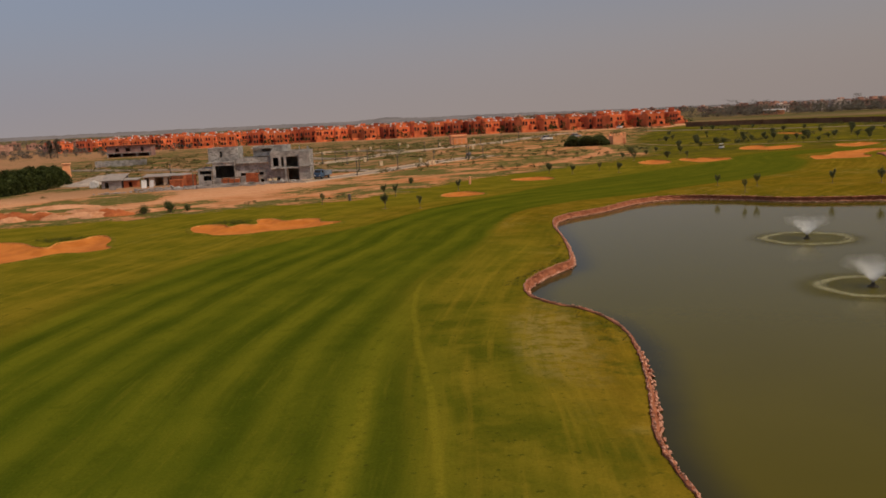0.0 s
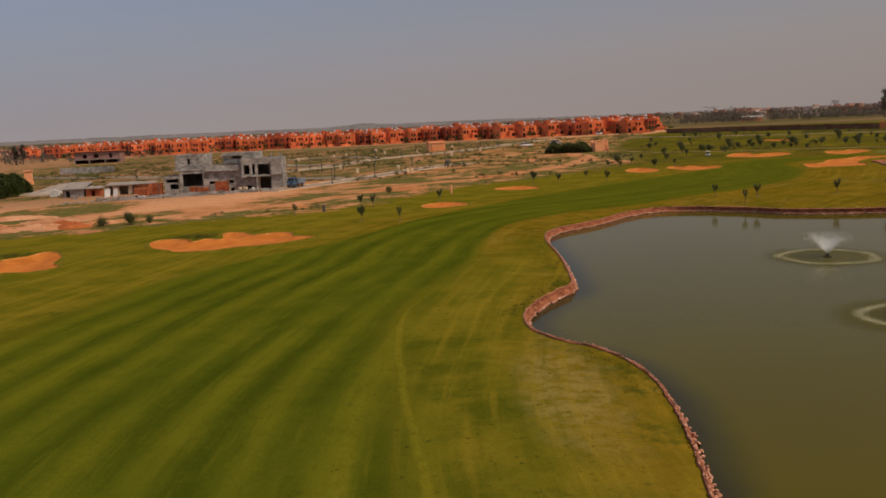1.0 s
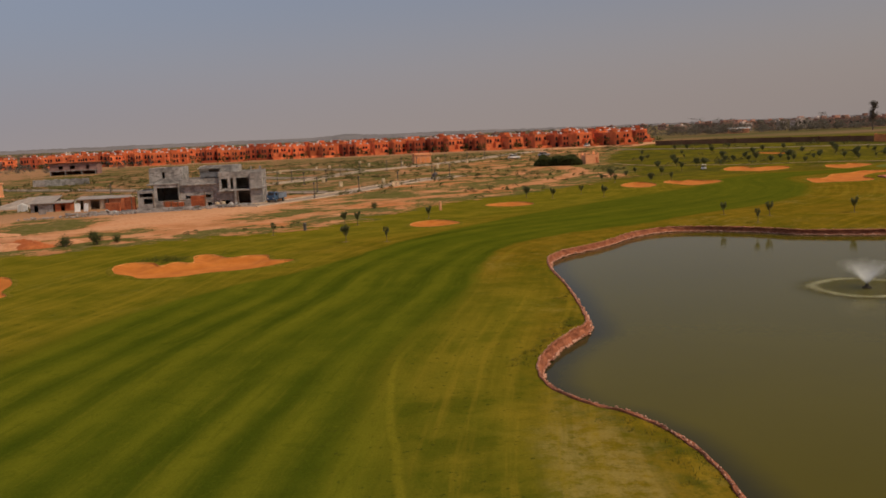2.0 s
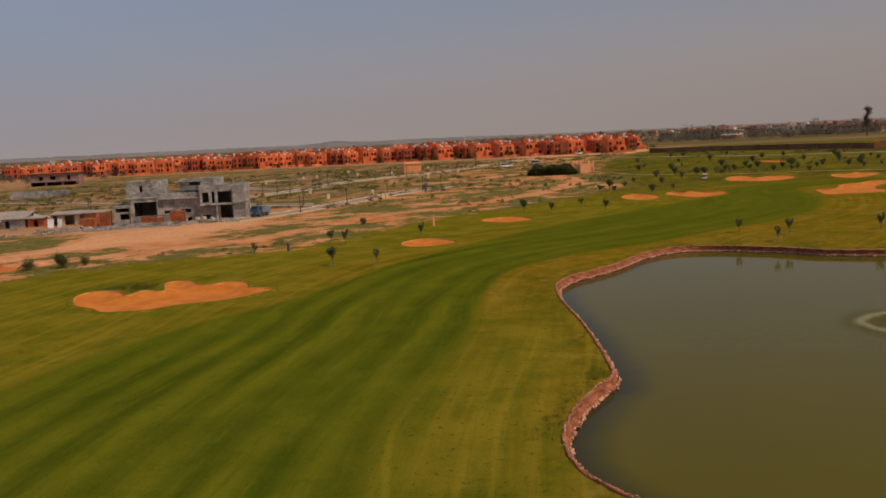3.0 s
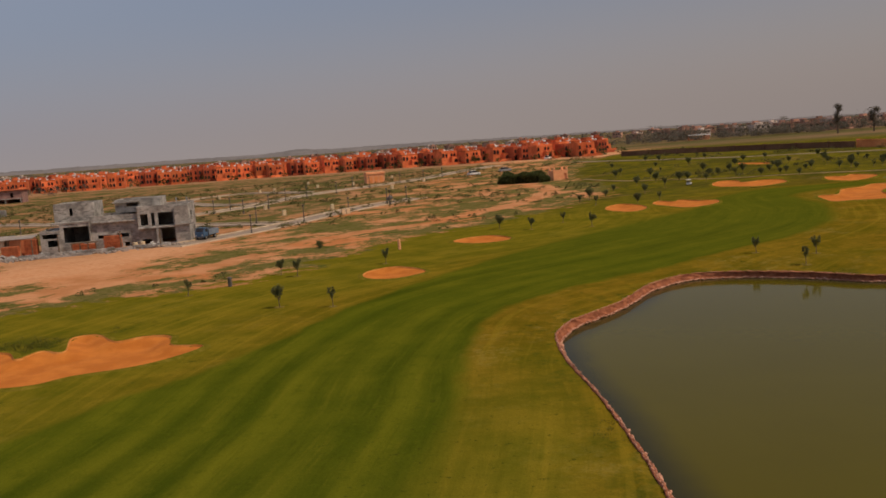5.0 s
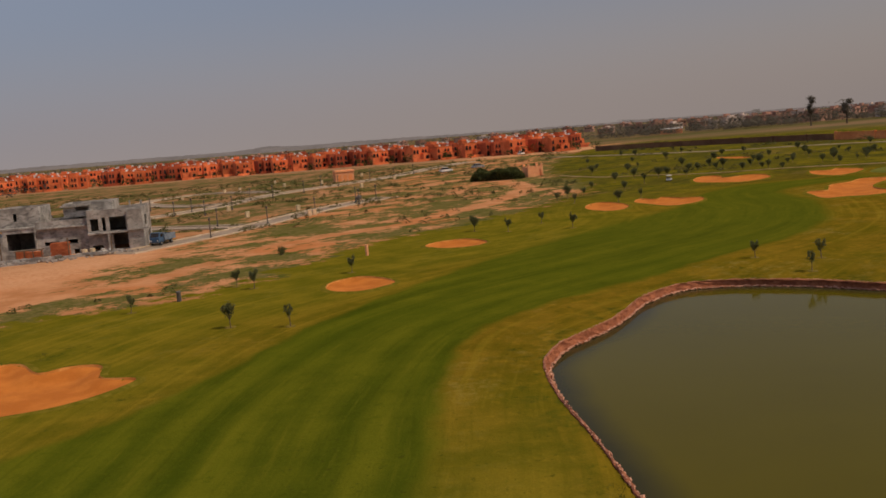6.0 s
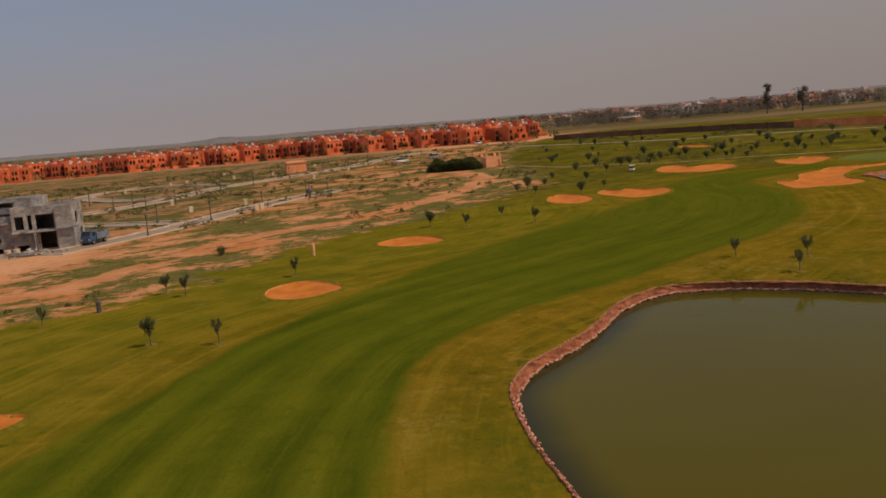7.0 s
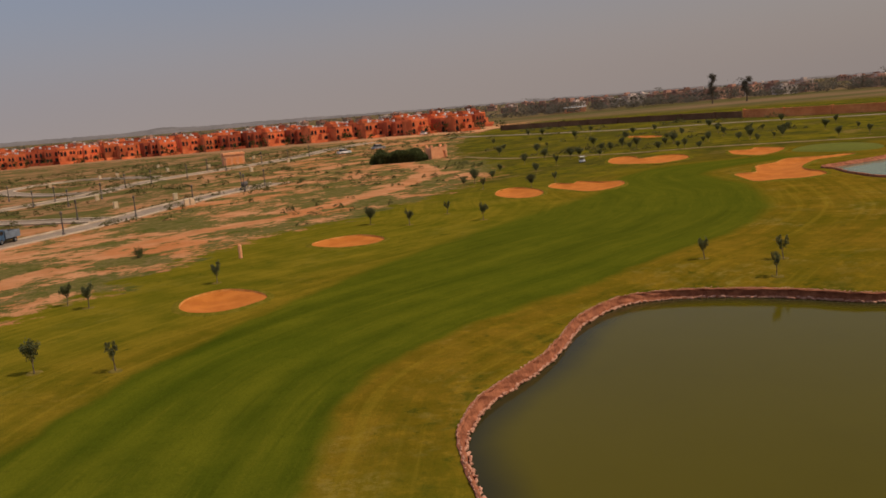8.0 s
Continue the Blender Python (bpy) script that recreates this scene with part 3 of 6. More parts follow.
def axis_cuts(lo, hi, step, far_lo, far_hi, grow_lo, grow_hi):
    mid = list(np.arange(lo, hi, step))
    left, right, s = [], [], step
    p = lo
    while p > far_lo:
        s *= grow_lo
        p -= s
        left.append(p)
    s, p = step, mid[-1]
    while p < far_hi:
        s *= grow_hi
        p += s
        right.append(p)
    return np.array(left[::-1] + mid + right)


# bunkers: a smooth outline each, and the depth of the bowl
BUNKERS = {
    "long scalloped bunker of orange sand cut into rough grass": ([(-31.3, 71.3), (-33.3, 76.3), (-32.5, 78.6), (-29.9, 77.6), (-28.3, 75.2), (-27.6, 77.6), (-25.6, 76.6), (-26.8, 81.3), (-25.0, 82.0),
        (-22.5, 78.6), (-20.8, 79.4), (-18.6, 78.8), (-17.6, 75.6), (-15.1, 74.2), (-15.9, 71.8), (-18.1, 69.8), (-21.8, 68.5), (-23.8, 66.8), (-27.3, 67.3), (-29.1, 69.4)], 0.40),
    "broad orange sand bunker with a scalloped grassy edge": ([(-60, 68), (-56, 71), (-50.5, 69.7), (-46.3, 65.4), (-44.4, 64.4), (-45.4, 68.2), (-43.8, 70.0), (-43.2, 72.6), (-41.4, 71.8), (-39.2, 68.0), (-37.9, 63.8), (-36.3, 61.3), (-38.0, 59.3), (-40.6, 59.2), (-42.2, 55.8), (-46, 53.5), (-54, 56), (-60, 61)], 0.40),
    "small oval bunker of orange sand with a pale lip": ([(-5.4, 100.6), (-5.0, 103.7), (-2.4, 105.2), (0.0, 102.9), (0.9, 100.0), (-0.3, 97.9), (-2.2, 96.8), (-4.3, 98.0)], 0.30),
    "narrow oval bunker of orange sand beside the fairway": ([(4.9, 123.6), (6.6, 126.8), (10.0, 127.0), (12.1, 122.6), (10.4, 119.9), (7.2, 119.9)], 0.30),
    "round bunker of orange sand on open grass": ([(30.3, 150.0), (32.2, 155.3), (34.8, 156.2), (36.6, 151.0), (35.4, 144.8), (32.8, 142.4), (30.4, 145.5)], 0.30),
    "kidney-shaped bunker of orange sand on open grass": ([(38.5, 152.4), (40.6, 156.0), (42.2, 153.2), (43.9, 155.4), (45.6, 150.8), (47.9, 149.2), (46.2, 144.4), (43.2, 141.6), (40.4, 141.6), (38.9, 146.4)], 0.30),
    "wide bunker of orange sand beyond the fairway": ([(57.9, 180.0), (61.6, 186.4), (64.4, 184.8), (63.9, 179.6), (67.8, 179.6), (70.2, 177.0), (68.8, 171.4), (65.4, 168.2), (60.6, 168.0), (57.4, 174.2)], 0.30),
    "large sprawling bunker of orange sand beside a pond": ([(60.6, 142.0), (63.2, 141.6), (65.3, 145.0), (67.4, 148.4), (71.2, 150.2), (75.1, 153.4), (79, 151.6), (83.4, 151.6), (83.6, 149.6), (80.4, 148.6),
        (77.0, 148.4), (73.9, 145.8), (71.4, 143.4), (69.8, 141.2), (68.6, 138.0), (68.4, 134.8), (67.0, 132.0), (63.2, 130.4), (60.6, 131.8), (58.2, 132.6), (59.1, 137.9)], 0.30),
    "shallow bunker of orange sand near a putting green": ([(77.4, 174.2), (80.4, 172.8), (82.7, 174.8), (84.9, 170.6), (82.8, 166.7), (78.7, 163.4), (75.9, 162.8), (74.9, 167.7)], 0.25),
    "thin strip of pale sand far across the grass": ([(80.6, 226), (83.0, 227), (86.0, 221), (84.8, 217), (82.0, 219)], 0.20),
}
OUTLINES = {k: (spline(p, 0.5, True), d) for k, (p, d) in BUNKERS.items()}


def bunker_dip(x, y, outline, depth):
    lo, hi = outline.min(0) - 2, outline.max(0) + 2
    near = (x > lo[0]) & (x < hi[0]) & (y > lo[1]) & (y < hi[1])
    z = np.zeros(x.shape)
    if near.any():
        d, _ = line_distance(x[near], y[near], np.vstack([outline, outline[:1]]))
        ins = inside(x[near], y[near], outline)
        z[near] = np.where(ins, -depth * smooth01(d / 2.0) - 0.16 * smooth01(d / 0.4), 0.12 * (1 - smooth01(d / 1.5)))
    return z


# ---- ground: one sheet out to the horizon ----
def build_ground():
    xs = axis_cuts(-46, 66, 0.6, -4700, 4700, 1.05, 1.05)
    ys = axis_cuts(-20, 108, 0.6, -900, 4800, 1.10, 1.022)
    gx, gy = np.meshgrid(xs, ys)
    x, y = gx.ravel(), gy.ravel()
    z = land(x, y)
    for outline, depth in OUTLINES.values():
        z += bunker_dip(x, y, outline, depth)
    # the sheet's points beside the pond lie on its outline, so that the grass ends at the wall
    best, qx, qy = np.full(x.shape, 9.0), x.copy(), y.copy()
    by = (x > 3) & (x < 63) & (y > -17) & (y < 90)
    ring = np.vstack([POND, POND[:1]])
    bx, yy, bb, cx, cy = x[by], y[by], best[by], qx[by], qy[by]
    for a, b in zip(ring[:-1], ring[1:]):
        e = b - a
        u = np.clip(((bx - a[0]) * e[0] + (yy - a[1]) * e[1]) / (e @ e), 0, 1)
        px, py = a[0] + u * e[0], a[1] + u * e[1]
        r = np.hypot(bx - px, yy - py)
        cx, cy, bb = np.where(r < bb, px, cx), np.where(r < bb, py, cy), np.minimum(r, bb)
    near_edge = bb < 0.43
    x[by], y[by] = np.where(near_edge, cx, bx), np.where(near_edge, cy, yy)
    for poly, level, margin in ((POND, -2.6, 0.06), (POND_2, -1.2, 0.6)):
        lo, hi = poly.min(0), poly.max(0)
        near = (x > lo[0]) & (x < hi[0]) & (y > lo[1]) & (y < hi[1])
        d, _ = line_distance(x[near], y[near], np.vstack([poly, poly[:1]]))
        z[near] = np.where(inside(x[near], y[near], poly) & (d > margin), level, z[near])
    nx, ny = len(xs), len(ys)
    i = np.arange(nx * ny).reshape(ny, nx)
    quads = np.stack([i[:-1, :-1], i[:-1, 1:], i[1:, 1:], i[1:, :-1]], -1).reshape(-1, 4)
    me = bpy.data.meshes.new("ground")
    me.vertices.add(len(x))
    me.vertices.foreach_set("co", np.stack([x, y, z], -1).astype(np.float32).ravel())
    me.loops.add(quads.size)
    me.loops.foreach_set("vertex_index", quads.ravel().astype(np.int32))
    me.polygons.add(len(quads))
    me.polygons.foreach_set("loop_start", np.arange(0, quads.size, 4, dtype=np.int32))
    me.polygons.foreach_set("use_smooth", np.ones(len(quads), bool))
    me.update(calc_edges=True)
    dl, sl = line_distance(x, y, FAIRWAY_L)
    dr, sr = line_distance(x, y, FAIRWAY_R)
    dw, sw = line_distance(x, y, SWATH)
    within = (sl < 0) & (sr > 0)
    ds, ss = line_distance(x, y, SOIL_EDGE)
    dp, _ = line_distance(x, y, np.vstack([POND[::4], POND[:1]]))
    along, best, run = np.zeros(x.shape), np.full(x.shape, 1e9), 0.0
    for a, b in zip(SWATH[:-1], SWATH[1:]):
        e = b - a
        u = np.clip(((x - a[0]) * e[0] + (y - a[1]) * e[1]) / (e @ e), 0, 1)
        r = np.hypot(x - a[0] - u * e[0], y - a[1] - u * e[1])
        along = np.where(r < best, run + u * np.hypot(*e) - 40, along)
        best, run = np.minimum(r, best), run + np.hypot(*e)
    fields = {
        "course": np.clip(1 - dr * sr / 28, -0.4, 1.2),
        "along": along,
        "hollow": np.maximum(1 - smooth01((np.hypot((x + 29.0) / 5.5, (y - 80.5) / 4.2) - 0.5) / 0.6), 1 - smooth01((np.hypot((x + 46.5) / 4.5, (y - 71.5) / 3.2) - 0.5) / 0.6)),
        "swath": np.clip(dw * sw, -60, 60),
        "bank": np.clip(dp, 0, 20),
        "fairway": np.clip(np.minimum(np.where(within, np.minimum(dl, dr), -np.minimum(dl, dr)), (79 - x) * 0.4), -8, 8),
        "soil": np.clip(ds * ss, -80, 80),
        "bare": -1.3 * (1 - smooth01((np.hypot((x + 69) / 14, (y - 129) / 19) - 0.6) / 0.6)) + 0.55 * smooth01((-x - 165) / 40) * smooth01((y - 190) / 40) + np.maximum(1 - smooth01((np.hypot((x + 66) / 38, (y - 144) / 34) - 0.55) / 0.6), 0.8 * (1 - smooth01((line_distance(x, y, VILLA_LINE[::30])[0] - 16) / 16))),

    }
    for name, value in fields.items():
        me.attributes.new(name, "FLOAT", "POINT").data.foreach_set("value", value.astype(np.float32))
    me.materials.append(GROUND)
    tagged(new("ground", me), "mown golf course grass running into red scrubland", "ground", "", "structure")


build_ground()


def inward(outline):
    """Unit normals of a closed outline, pointing into it."""
    d = np.roll(outline, -1, 0) - np.roll(outline, 1, 0)
    d /= np.linalg.norm(d, axis=1)[:, None]
    n = np.stack([-d[:, 1], d[:, 0]], -1)
    area = 0.5 * np.sum(outline[:, 0] * np.roll(outline[:, 1], -1) - np.roll(outline[:, 0], -1) * outline[:, 1])
    return n if area > 0 else -n


def sheet(outline, z):
    """A flat filled outline at one height, with bands along its edge that carry the distance to it."""
    bm = bmesh.new()
    shore = bm.verts.layers.float.new("shore")
    nrm = inward(outline)
    rings = []
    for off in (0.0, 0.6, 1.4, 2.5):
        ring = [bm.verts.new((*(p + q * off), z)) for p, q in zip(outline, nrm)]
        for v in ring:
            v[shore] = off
        rings.append(ring)
    n = len(outline)
    for r0, r1 in zip(rings[:-1], rings[1:]):
        for i in range(n):
            bm.faces.new((r0[i], r0[(i + 1) % n], r1[(i + 1) % n], r1[i]))
    inner = rings[-1]
    edges = [bm.edges.get((a, b)) or bm.edges.new((a, b)) for a, b in zip(inner, inner[1:] + inner[:1])]
    bmesh.ops.triangle_fill(bm, use_beauty=True, edges=edges)
    bm.normal_update()
    for f in bm.faces:
        if f.normal.z < 0:
            f.normal_flip()
    me = bpy.data.meshes.new("sheet")
    bm.to_mesh(me)
    bm.free()
    return me


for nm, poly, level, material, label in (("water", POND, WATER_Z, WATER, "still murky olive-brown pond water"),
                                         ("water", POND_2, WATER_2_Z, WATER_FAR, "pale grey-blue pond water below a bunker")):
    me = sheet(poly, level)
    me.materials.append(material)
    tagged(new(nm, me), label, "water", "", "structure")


# ---- pond edge: a sloped wall of red rubble with pale stones along its top and foot ----
def rim_body(outline, top, water, width, seed, uneven=0.05):
    """A sloped wall; along the north bank it stands upright under a jutting edge."""
    rng = random.Random(seed)
    nrm = inward(outline)
    slope = [(-0.20, top - 0.5), (-0.08, top + 0.03), (0.02, top + 0.06), (0.05, top + 0.02), (width * 0.35, top * 0.65 + water * 0.35 + 0.05), (width * 0.7, top * 0.3 + water * 0.7 + 0.04), (width, water + 0.02), (width + 0.25, water - 0.8)]
    upright = [(-0.28, top - 0.5), (-0.14, top + 0.03), (0.24, top + 0.05), (0.25, top - 0.01), (0.13, top - 0.06), (0.17, water + 0.14), (0.26, water + 0.02), (width + 0.25, water - 0.8)]
    k, n = len(slope), len(outline)
    s = Shape()
    for p, q in zip(outline, nrm):
        u = float(smooth01((p[0] - 24.0) / 4.0)) * float(p[1] > 60 and uneven < 0.06)
        for (o, z), (o2, z2) in zip(slope, upright):
            o = o + (o2 - o) * u + rng.uniform(-uneven, uneven)
            s.v.append((p[0] + q[0] * o, p[1] + q[1] * o, z + (z2 - z) * u + rng.uniform(-uneven, uneven) * 0.6))
    for i in range(n):
        j = (i + 1) % n
        for c in range(k - 1):
            s.f.append((i * k + c, j * k + c, j * k + c + 1, i * k + c + 1))
    return s


def stone_shape(seed):
    rng = random.Random(seed)
    bm = bmesh.new()
    bmesh.ops.create_icosphere(bm, subdivisions=1, radius=0.5)
    for v in bm.verts:
        v.co = Vector((v.co.x * 1.0, v.co.y * 0.72, v.co.z * 0.6)) * rng.uniform(0.78, 1.22)
    s = Shape()
    bm.verts.index_update()
    s.add([v.co[:] for v in bm.verts], [tuple(v.index for v in f.verts) for f in bm.faces])
    bm.free()
    return s


RIM_WIDTH = 0.24
pond_wall = thing("pond_wall", "low sloped wall of red rubble edged with pale rough stones", "wall", "", "structure")
part("wall_body", rim_body(POND, RIM_Z, WATER_Z, RIM_WIDTH, 5), RIM_WALL, pond_wall, "red rubble slope")
far_wall = thing("pond_wall", "brown sloped wall round the far pond with a pale edge", "wall", "", "structure")
part("wall_body", rim_body(POND_2, 1.12, WATER_2_Z, 0.62, 6, 0.07), RIM_WALL, far_wall, "brown rubble slope")

# ---- putting green ----
def draped(outline, up, dome=0.0):
    """A fine sheet over the ground inside an outline: rings drawn in towards the middle."""
    c = outline.mean(0)
    rings = [outline + (c - outline) * t for t in (0.0, 0.06, 0.15, 0.3, 0.5, 0.75)]
    s = Shape()
    for k, ring in enumerate(rings):
        z = land(ring[:, 0], ring[:, 1]) + up + dome * (k / 5)
        s.v += [(p[0], p[1], h - (0.12 if k == 0 else 0)) for p, h in zip(ring, z)]
    s.v.append((c[0], c[1], land_at(c[0], c[1]) + up + dome))
    n = len(outline)
    for k in range(len(rings) - 1):
        s.f += [(k * n + i, k * n + (i + 1) % n, (k + 1) * n + (i + 1) % n, (k + 1) * n + i) for i in range(n)]
    last = (len(rings) - 1) * n
    s.f += [(last + i, last + (i + 1) % n, len(s.v) - 1) for i in range(n)]
    return s


green = spline([(82.6, 164.0), (89.0, 169.5), (94.6, 167.3), (95.6, 160.4), (91.0, 154.4), (85.5, 156)], 0.8, True)
single("putting_green", draped(green, 0.10, 0.15), GREEN_TURF, "smooth pale green putting surface beside a pond", "green", "", "structure", None, True)


# ---- bunkers ----
def bunker(label, outline, depth):
    root = thing("sand_bunker", label, "bunker", "sand bunkers")
    c = outline.mean(0)
    base = land_at(c[0], c[1])
    root.matrix_world = pose(c[0], c[1], base)
    lo, hi = outline.min(0), outline.max(0)
    cell = 0.55 if hi[1] < 110 else 0.9
    gx, gy = np.meshgrid(np.arange(lo[0], hi[0], cell), np.arange(lo[1], hi[1], cell))
    gx, gy = gx.ravel(), gy.ravel()
    d, _ = line_distance(gx, gy, np.vstack([outline, outline[:1]]))
    keep = inside(gx, gy, outline) & (d > cell * 0.5)
    pts = [Vector(p) for p in outline] + [Vector((a, b)) for a, b in zip(gx[keep], gy[keep])]
    n = len(outline)
    v, _, f, *_ = geometry.delaunay_2d_cdt(pts, [(i, (i + 1) % n) for i in range(n)], [], 1, 1e-4)
    vx, vy = np.array([p.x for p in v]), np.array([p.y for p in v])
    dd, _ = line_distance(vx, vy, np.vstack([outline, outline[:1]]))
    z = land(vx, vy) - depth * smooth01(dd / 2.0) + 0.05 + 0.03 * np.sin(vx * 2.1) * np.sin(vy * 1.7)
    sand = Shape()
    sand.add([(a - c[0], b - c[1], h - base) for a, b, h in zip(vx, vy, z)], [tuple(q) for q in f])
    part("sand", sand, SAND, root, "raked orange sand", True)
    # the turf lip round it, uneven in height, and below it a sand face with the sunlit tone in its colour
    nrm = inward(outline)
    lip, face = Shape(), Shape()
    zz = land(outline[:, 0], outline[:, 1])
    for i, (p, q) in enumerate(zip(outline, nrm)):
        bulge = 0.5 + 0.5 * math.sin(i * 0.31 + c[0])
        up = 0.14 + 0.06 * bulge
        for shape, row in ((lip, ((-0.7, 0.03), (-0.25, up + 0.01), (0.02, up))), (face, ((0.02, up - 0.004), (0.06, up * 0.6), (0.15, -0.06)))):
            for o, h in row:
                shape.v.append((p[0] + q[0] * o - c[0], p[1] + q[1] * o - c[1], zz[i] + h - base))
    for shape in (lip, face):
        for i in range(n):
            j = (i + 1) % n
            shape.f += [(i * 3 + k, j * 3 + k, j * 3 + k + 1, i * 3 + k + 1) for k in range(2)]
    part("lip", lip, TURF_LIP, root, "rolled turf lip", True)
    part("sand_face", face, LIT_SAND, root, "face of sand in a pale sunlit tone", True)


for label, (outline, depth) in OUTLINES.items():
    bunker(label, outline, depth)


# ---- fountains ----
def fountain(x, y, seed, height, spread, ring):
    rng = random.Random(seed)
    root = thing("fountain", "floating pond fountain throwing a white fan of spray", "fountain", "pond fountains", "", pose(x, y, WATER_Z))
    fl = Shape()
    fl.lathe(0, 0, [(0.0, -0.15), (0.30, -0.15), (0.34, 0.0), (0.29, 0.06), (0.16, 0.11), (0.10, 0.22), (0.08, 0.26), (0.0, 0.26)], 16)
    part("float", fl, NOZZLE, root, "dark round float")
    spray = Shape()
    for i in range(42000):
        a = rng.uniform(0, 2 * math.pi)
        lift = height * rng.uniform(0.60, 1.05)
        reach = spread * rng.uniform(0.72, 1.16)
        t = 0.88 * rng.random() ** 1.45
        d = 0.0014 + 0.0008 * t
        pts = []
        for u in (t, t + rng.uniform(0.012, 0.030)):
            r = reach * u
            pts.append(Vector((r * math.cos(a), r * math.sin(a), 0.26 + lift * (1.9 * u - 0.92 * u * u))))
        side = Vector((-math.sin(a), math.cos(a), 0)) * d * rng.uniform(0.6, 1.4)
        spray.add([pts[0] - side, pts[0] + side, pts[1] + side, pts[1] - side], [(0, 1, 2, 3)])
    part("spray", spray, SPRAY, root, "fine white spray")
    # falling drops roughen the water and leave a pale ring of foam flecks
    ripple = Shape()
    sides = 64
    for r in (0.5, ring * 1.02, ring * 1.5):
        ripple.v += [(r * w * math.cos(2 * math.pi * j / sides), r * w * math.sin(2 * math.pi * j / sides), 0.012) for j, w in ((j, 1 + (0.015 * math.sin(j * 0.9) + 0.02 * math.sin(j * 0.39 + 1)) * (r > ring * 1.1)) for j in range(sides))]
    ripple.f = [(k * sides + j, k * sides + (j + 1) % sides, (k + 1) * sides + (j + 1) % sides, (k + 1) * sides + j) for k in range(2) for j in range(sides)]
    part("rippled_water", ripple, RIPPLE, root, "dull rippled water")
    foam = Shape()
    for _ in range(9000):
        a = rng.uniform(0, 2 * math.pi)
        r = ring * (0.93 + rng.gauss(0, 0.06)) * (1 + 0.03 * math.sin(a * 5))
        q = rng.uniform(0.011, 0.027)
        x0, y0, b, lift = r * math.cos(a), r * math.sin(a), rng.uniform(0, 6.28), rng.uniform(0.022, 0.060)
        foam.add([(x0 + q * math.cos(b + c) * f, y0 + q * math.sin(b + c) * f, lift) for c, f in ((0, 1.5), (1.3, 0.8), (2.7, 1.2), (4.0, 0.9), (5.2, 1.1))], [(0, 1, 2, 3, 4)])
    part("foam_ring", foam, FOAM, root, "pale ring of foam flecks")


fountain(28.9, 52.3, 11, 1.6, 2.0, 3.7)
fountain(25.8, 31.7, 12, 1.6, 2.0, 3.3)


# ---- young olive trees ----
def olive(seed, height, wide, fork):
    rng = random.Random(seed)
    trunk, crown = Shape(), Shape()
    top = height * (0.33 if fork < 5 else 0.26)
    lean = Vector((rng.uniform(-0.06, 0.06), rng.uniform(-0.06, 0.06), 0))
    path = [Vector((0, 0, -0.1)), Vector((0, 0, 0.05)), lean * 0.5 + Vector((0, 0, top * 0.55)), lean + Vector((0, 0, top))]
    trunk.tube(path, [0.060, 0.050, 0.038, 0.034], 7)
    ends = []
    for i in range(fork):
        a = 2 * math.pi * i / fork + rng.uniform(-0.4, 0.4)
        out = wide * rng.uniform(0.34, 0.56)
        tip = lean + Vector((math.cos(a) * out, math.sin(a) * out, height * rng.uniform(0.80, 0.98)))
        mid = lean + Vector((math.cos(a) * out * 0.45, math.sin(a) * out * 0.45, top + (tip.z - top) * 0.45))
        trunk.tube([path[-1], mid, tip], [0.026, 0.018, 0.007], 5)
        ends += [(mid, 0.6), (tip, 0.9), ((mid + tip) / 2, 0.9)]
        for _ in range(2):
            q = mid + (tip - mid) * rng.uniform(0.1, 0.8)
            e = q + Vector((rng.gauss(0, 0.14), rng.gauss(0, 0.14), rng.uniform(0.02, 0.22))) * wide
            trunk.tube([q, e], [0.012, 0.005], 4)
            ends.append((e, 0.75))
    if fork >= 5:
        ends += [(lean + Vector((0, 0, height * q)), 1.3) for q in (0.52, 0.66, 0.80, 0.93)]
    for p, amount in ends:
        for _ in range(int(50 * amount)):
            w = 0.115 if fork < 5 else 0.19
            q = p + Vector((rng.gauss(0, w), rng.gauss(0, w), rng.gauss(0, 0.16))) * wide * 0.85
            leaf_quad(crown, q, 0.085 * wide ** 0.5, rng)
    return trunk, crown


def olive_thing(seed, height, wide, fork, label, m):
    root = thing("young_olive_tree", label, "tree", "young olive trees", "", m)
    trunk, crown = olive(seed, height, wide, fork)
    part("trunk", trunk, BARK, root, "thin grey-brown trunk and limbs")
    part("crown", crown, OLIVE, root, "sparse grey-green leaves")
    rng = random.Random(seed + 5)
    rim = [(rng.uniform(0.50, 0.72) * math.cos(a) + 0.12, rng.uniform(0.42, 0.62) * math.sin(a)) for a in (2 * math.pi * j / 16 for j in range(16))]
    basin = Shape().add([(x, y, -0.05) for x, y in rim] + [(x * 0.85, y * 0.85, 0.035) for x, y in rim] + [(x * 0.5, y * 0.5, 0.012) for x, y in rim] + [(0, 0, 0.01)],
                        [(r * 16 + j, r * 16 + (j + 1) % 16, r * 16 + 16 + (j + 1) % 16, r * 16 + 16 + j) for r in (0, 1) for j in range(16)] + [(32 + j, 32 + (j + 1) % 16, 48) for j in range(16)])
    part("watering_basin", basin, BASIN, root, "dry trodden soil round the foot", True)
    return root


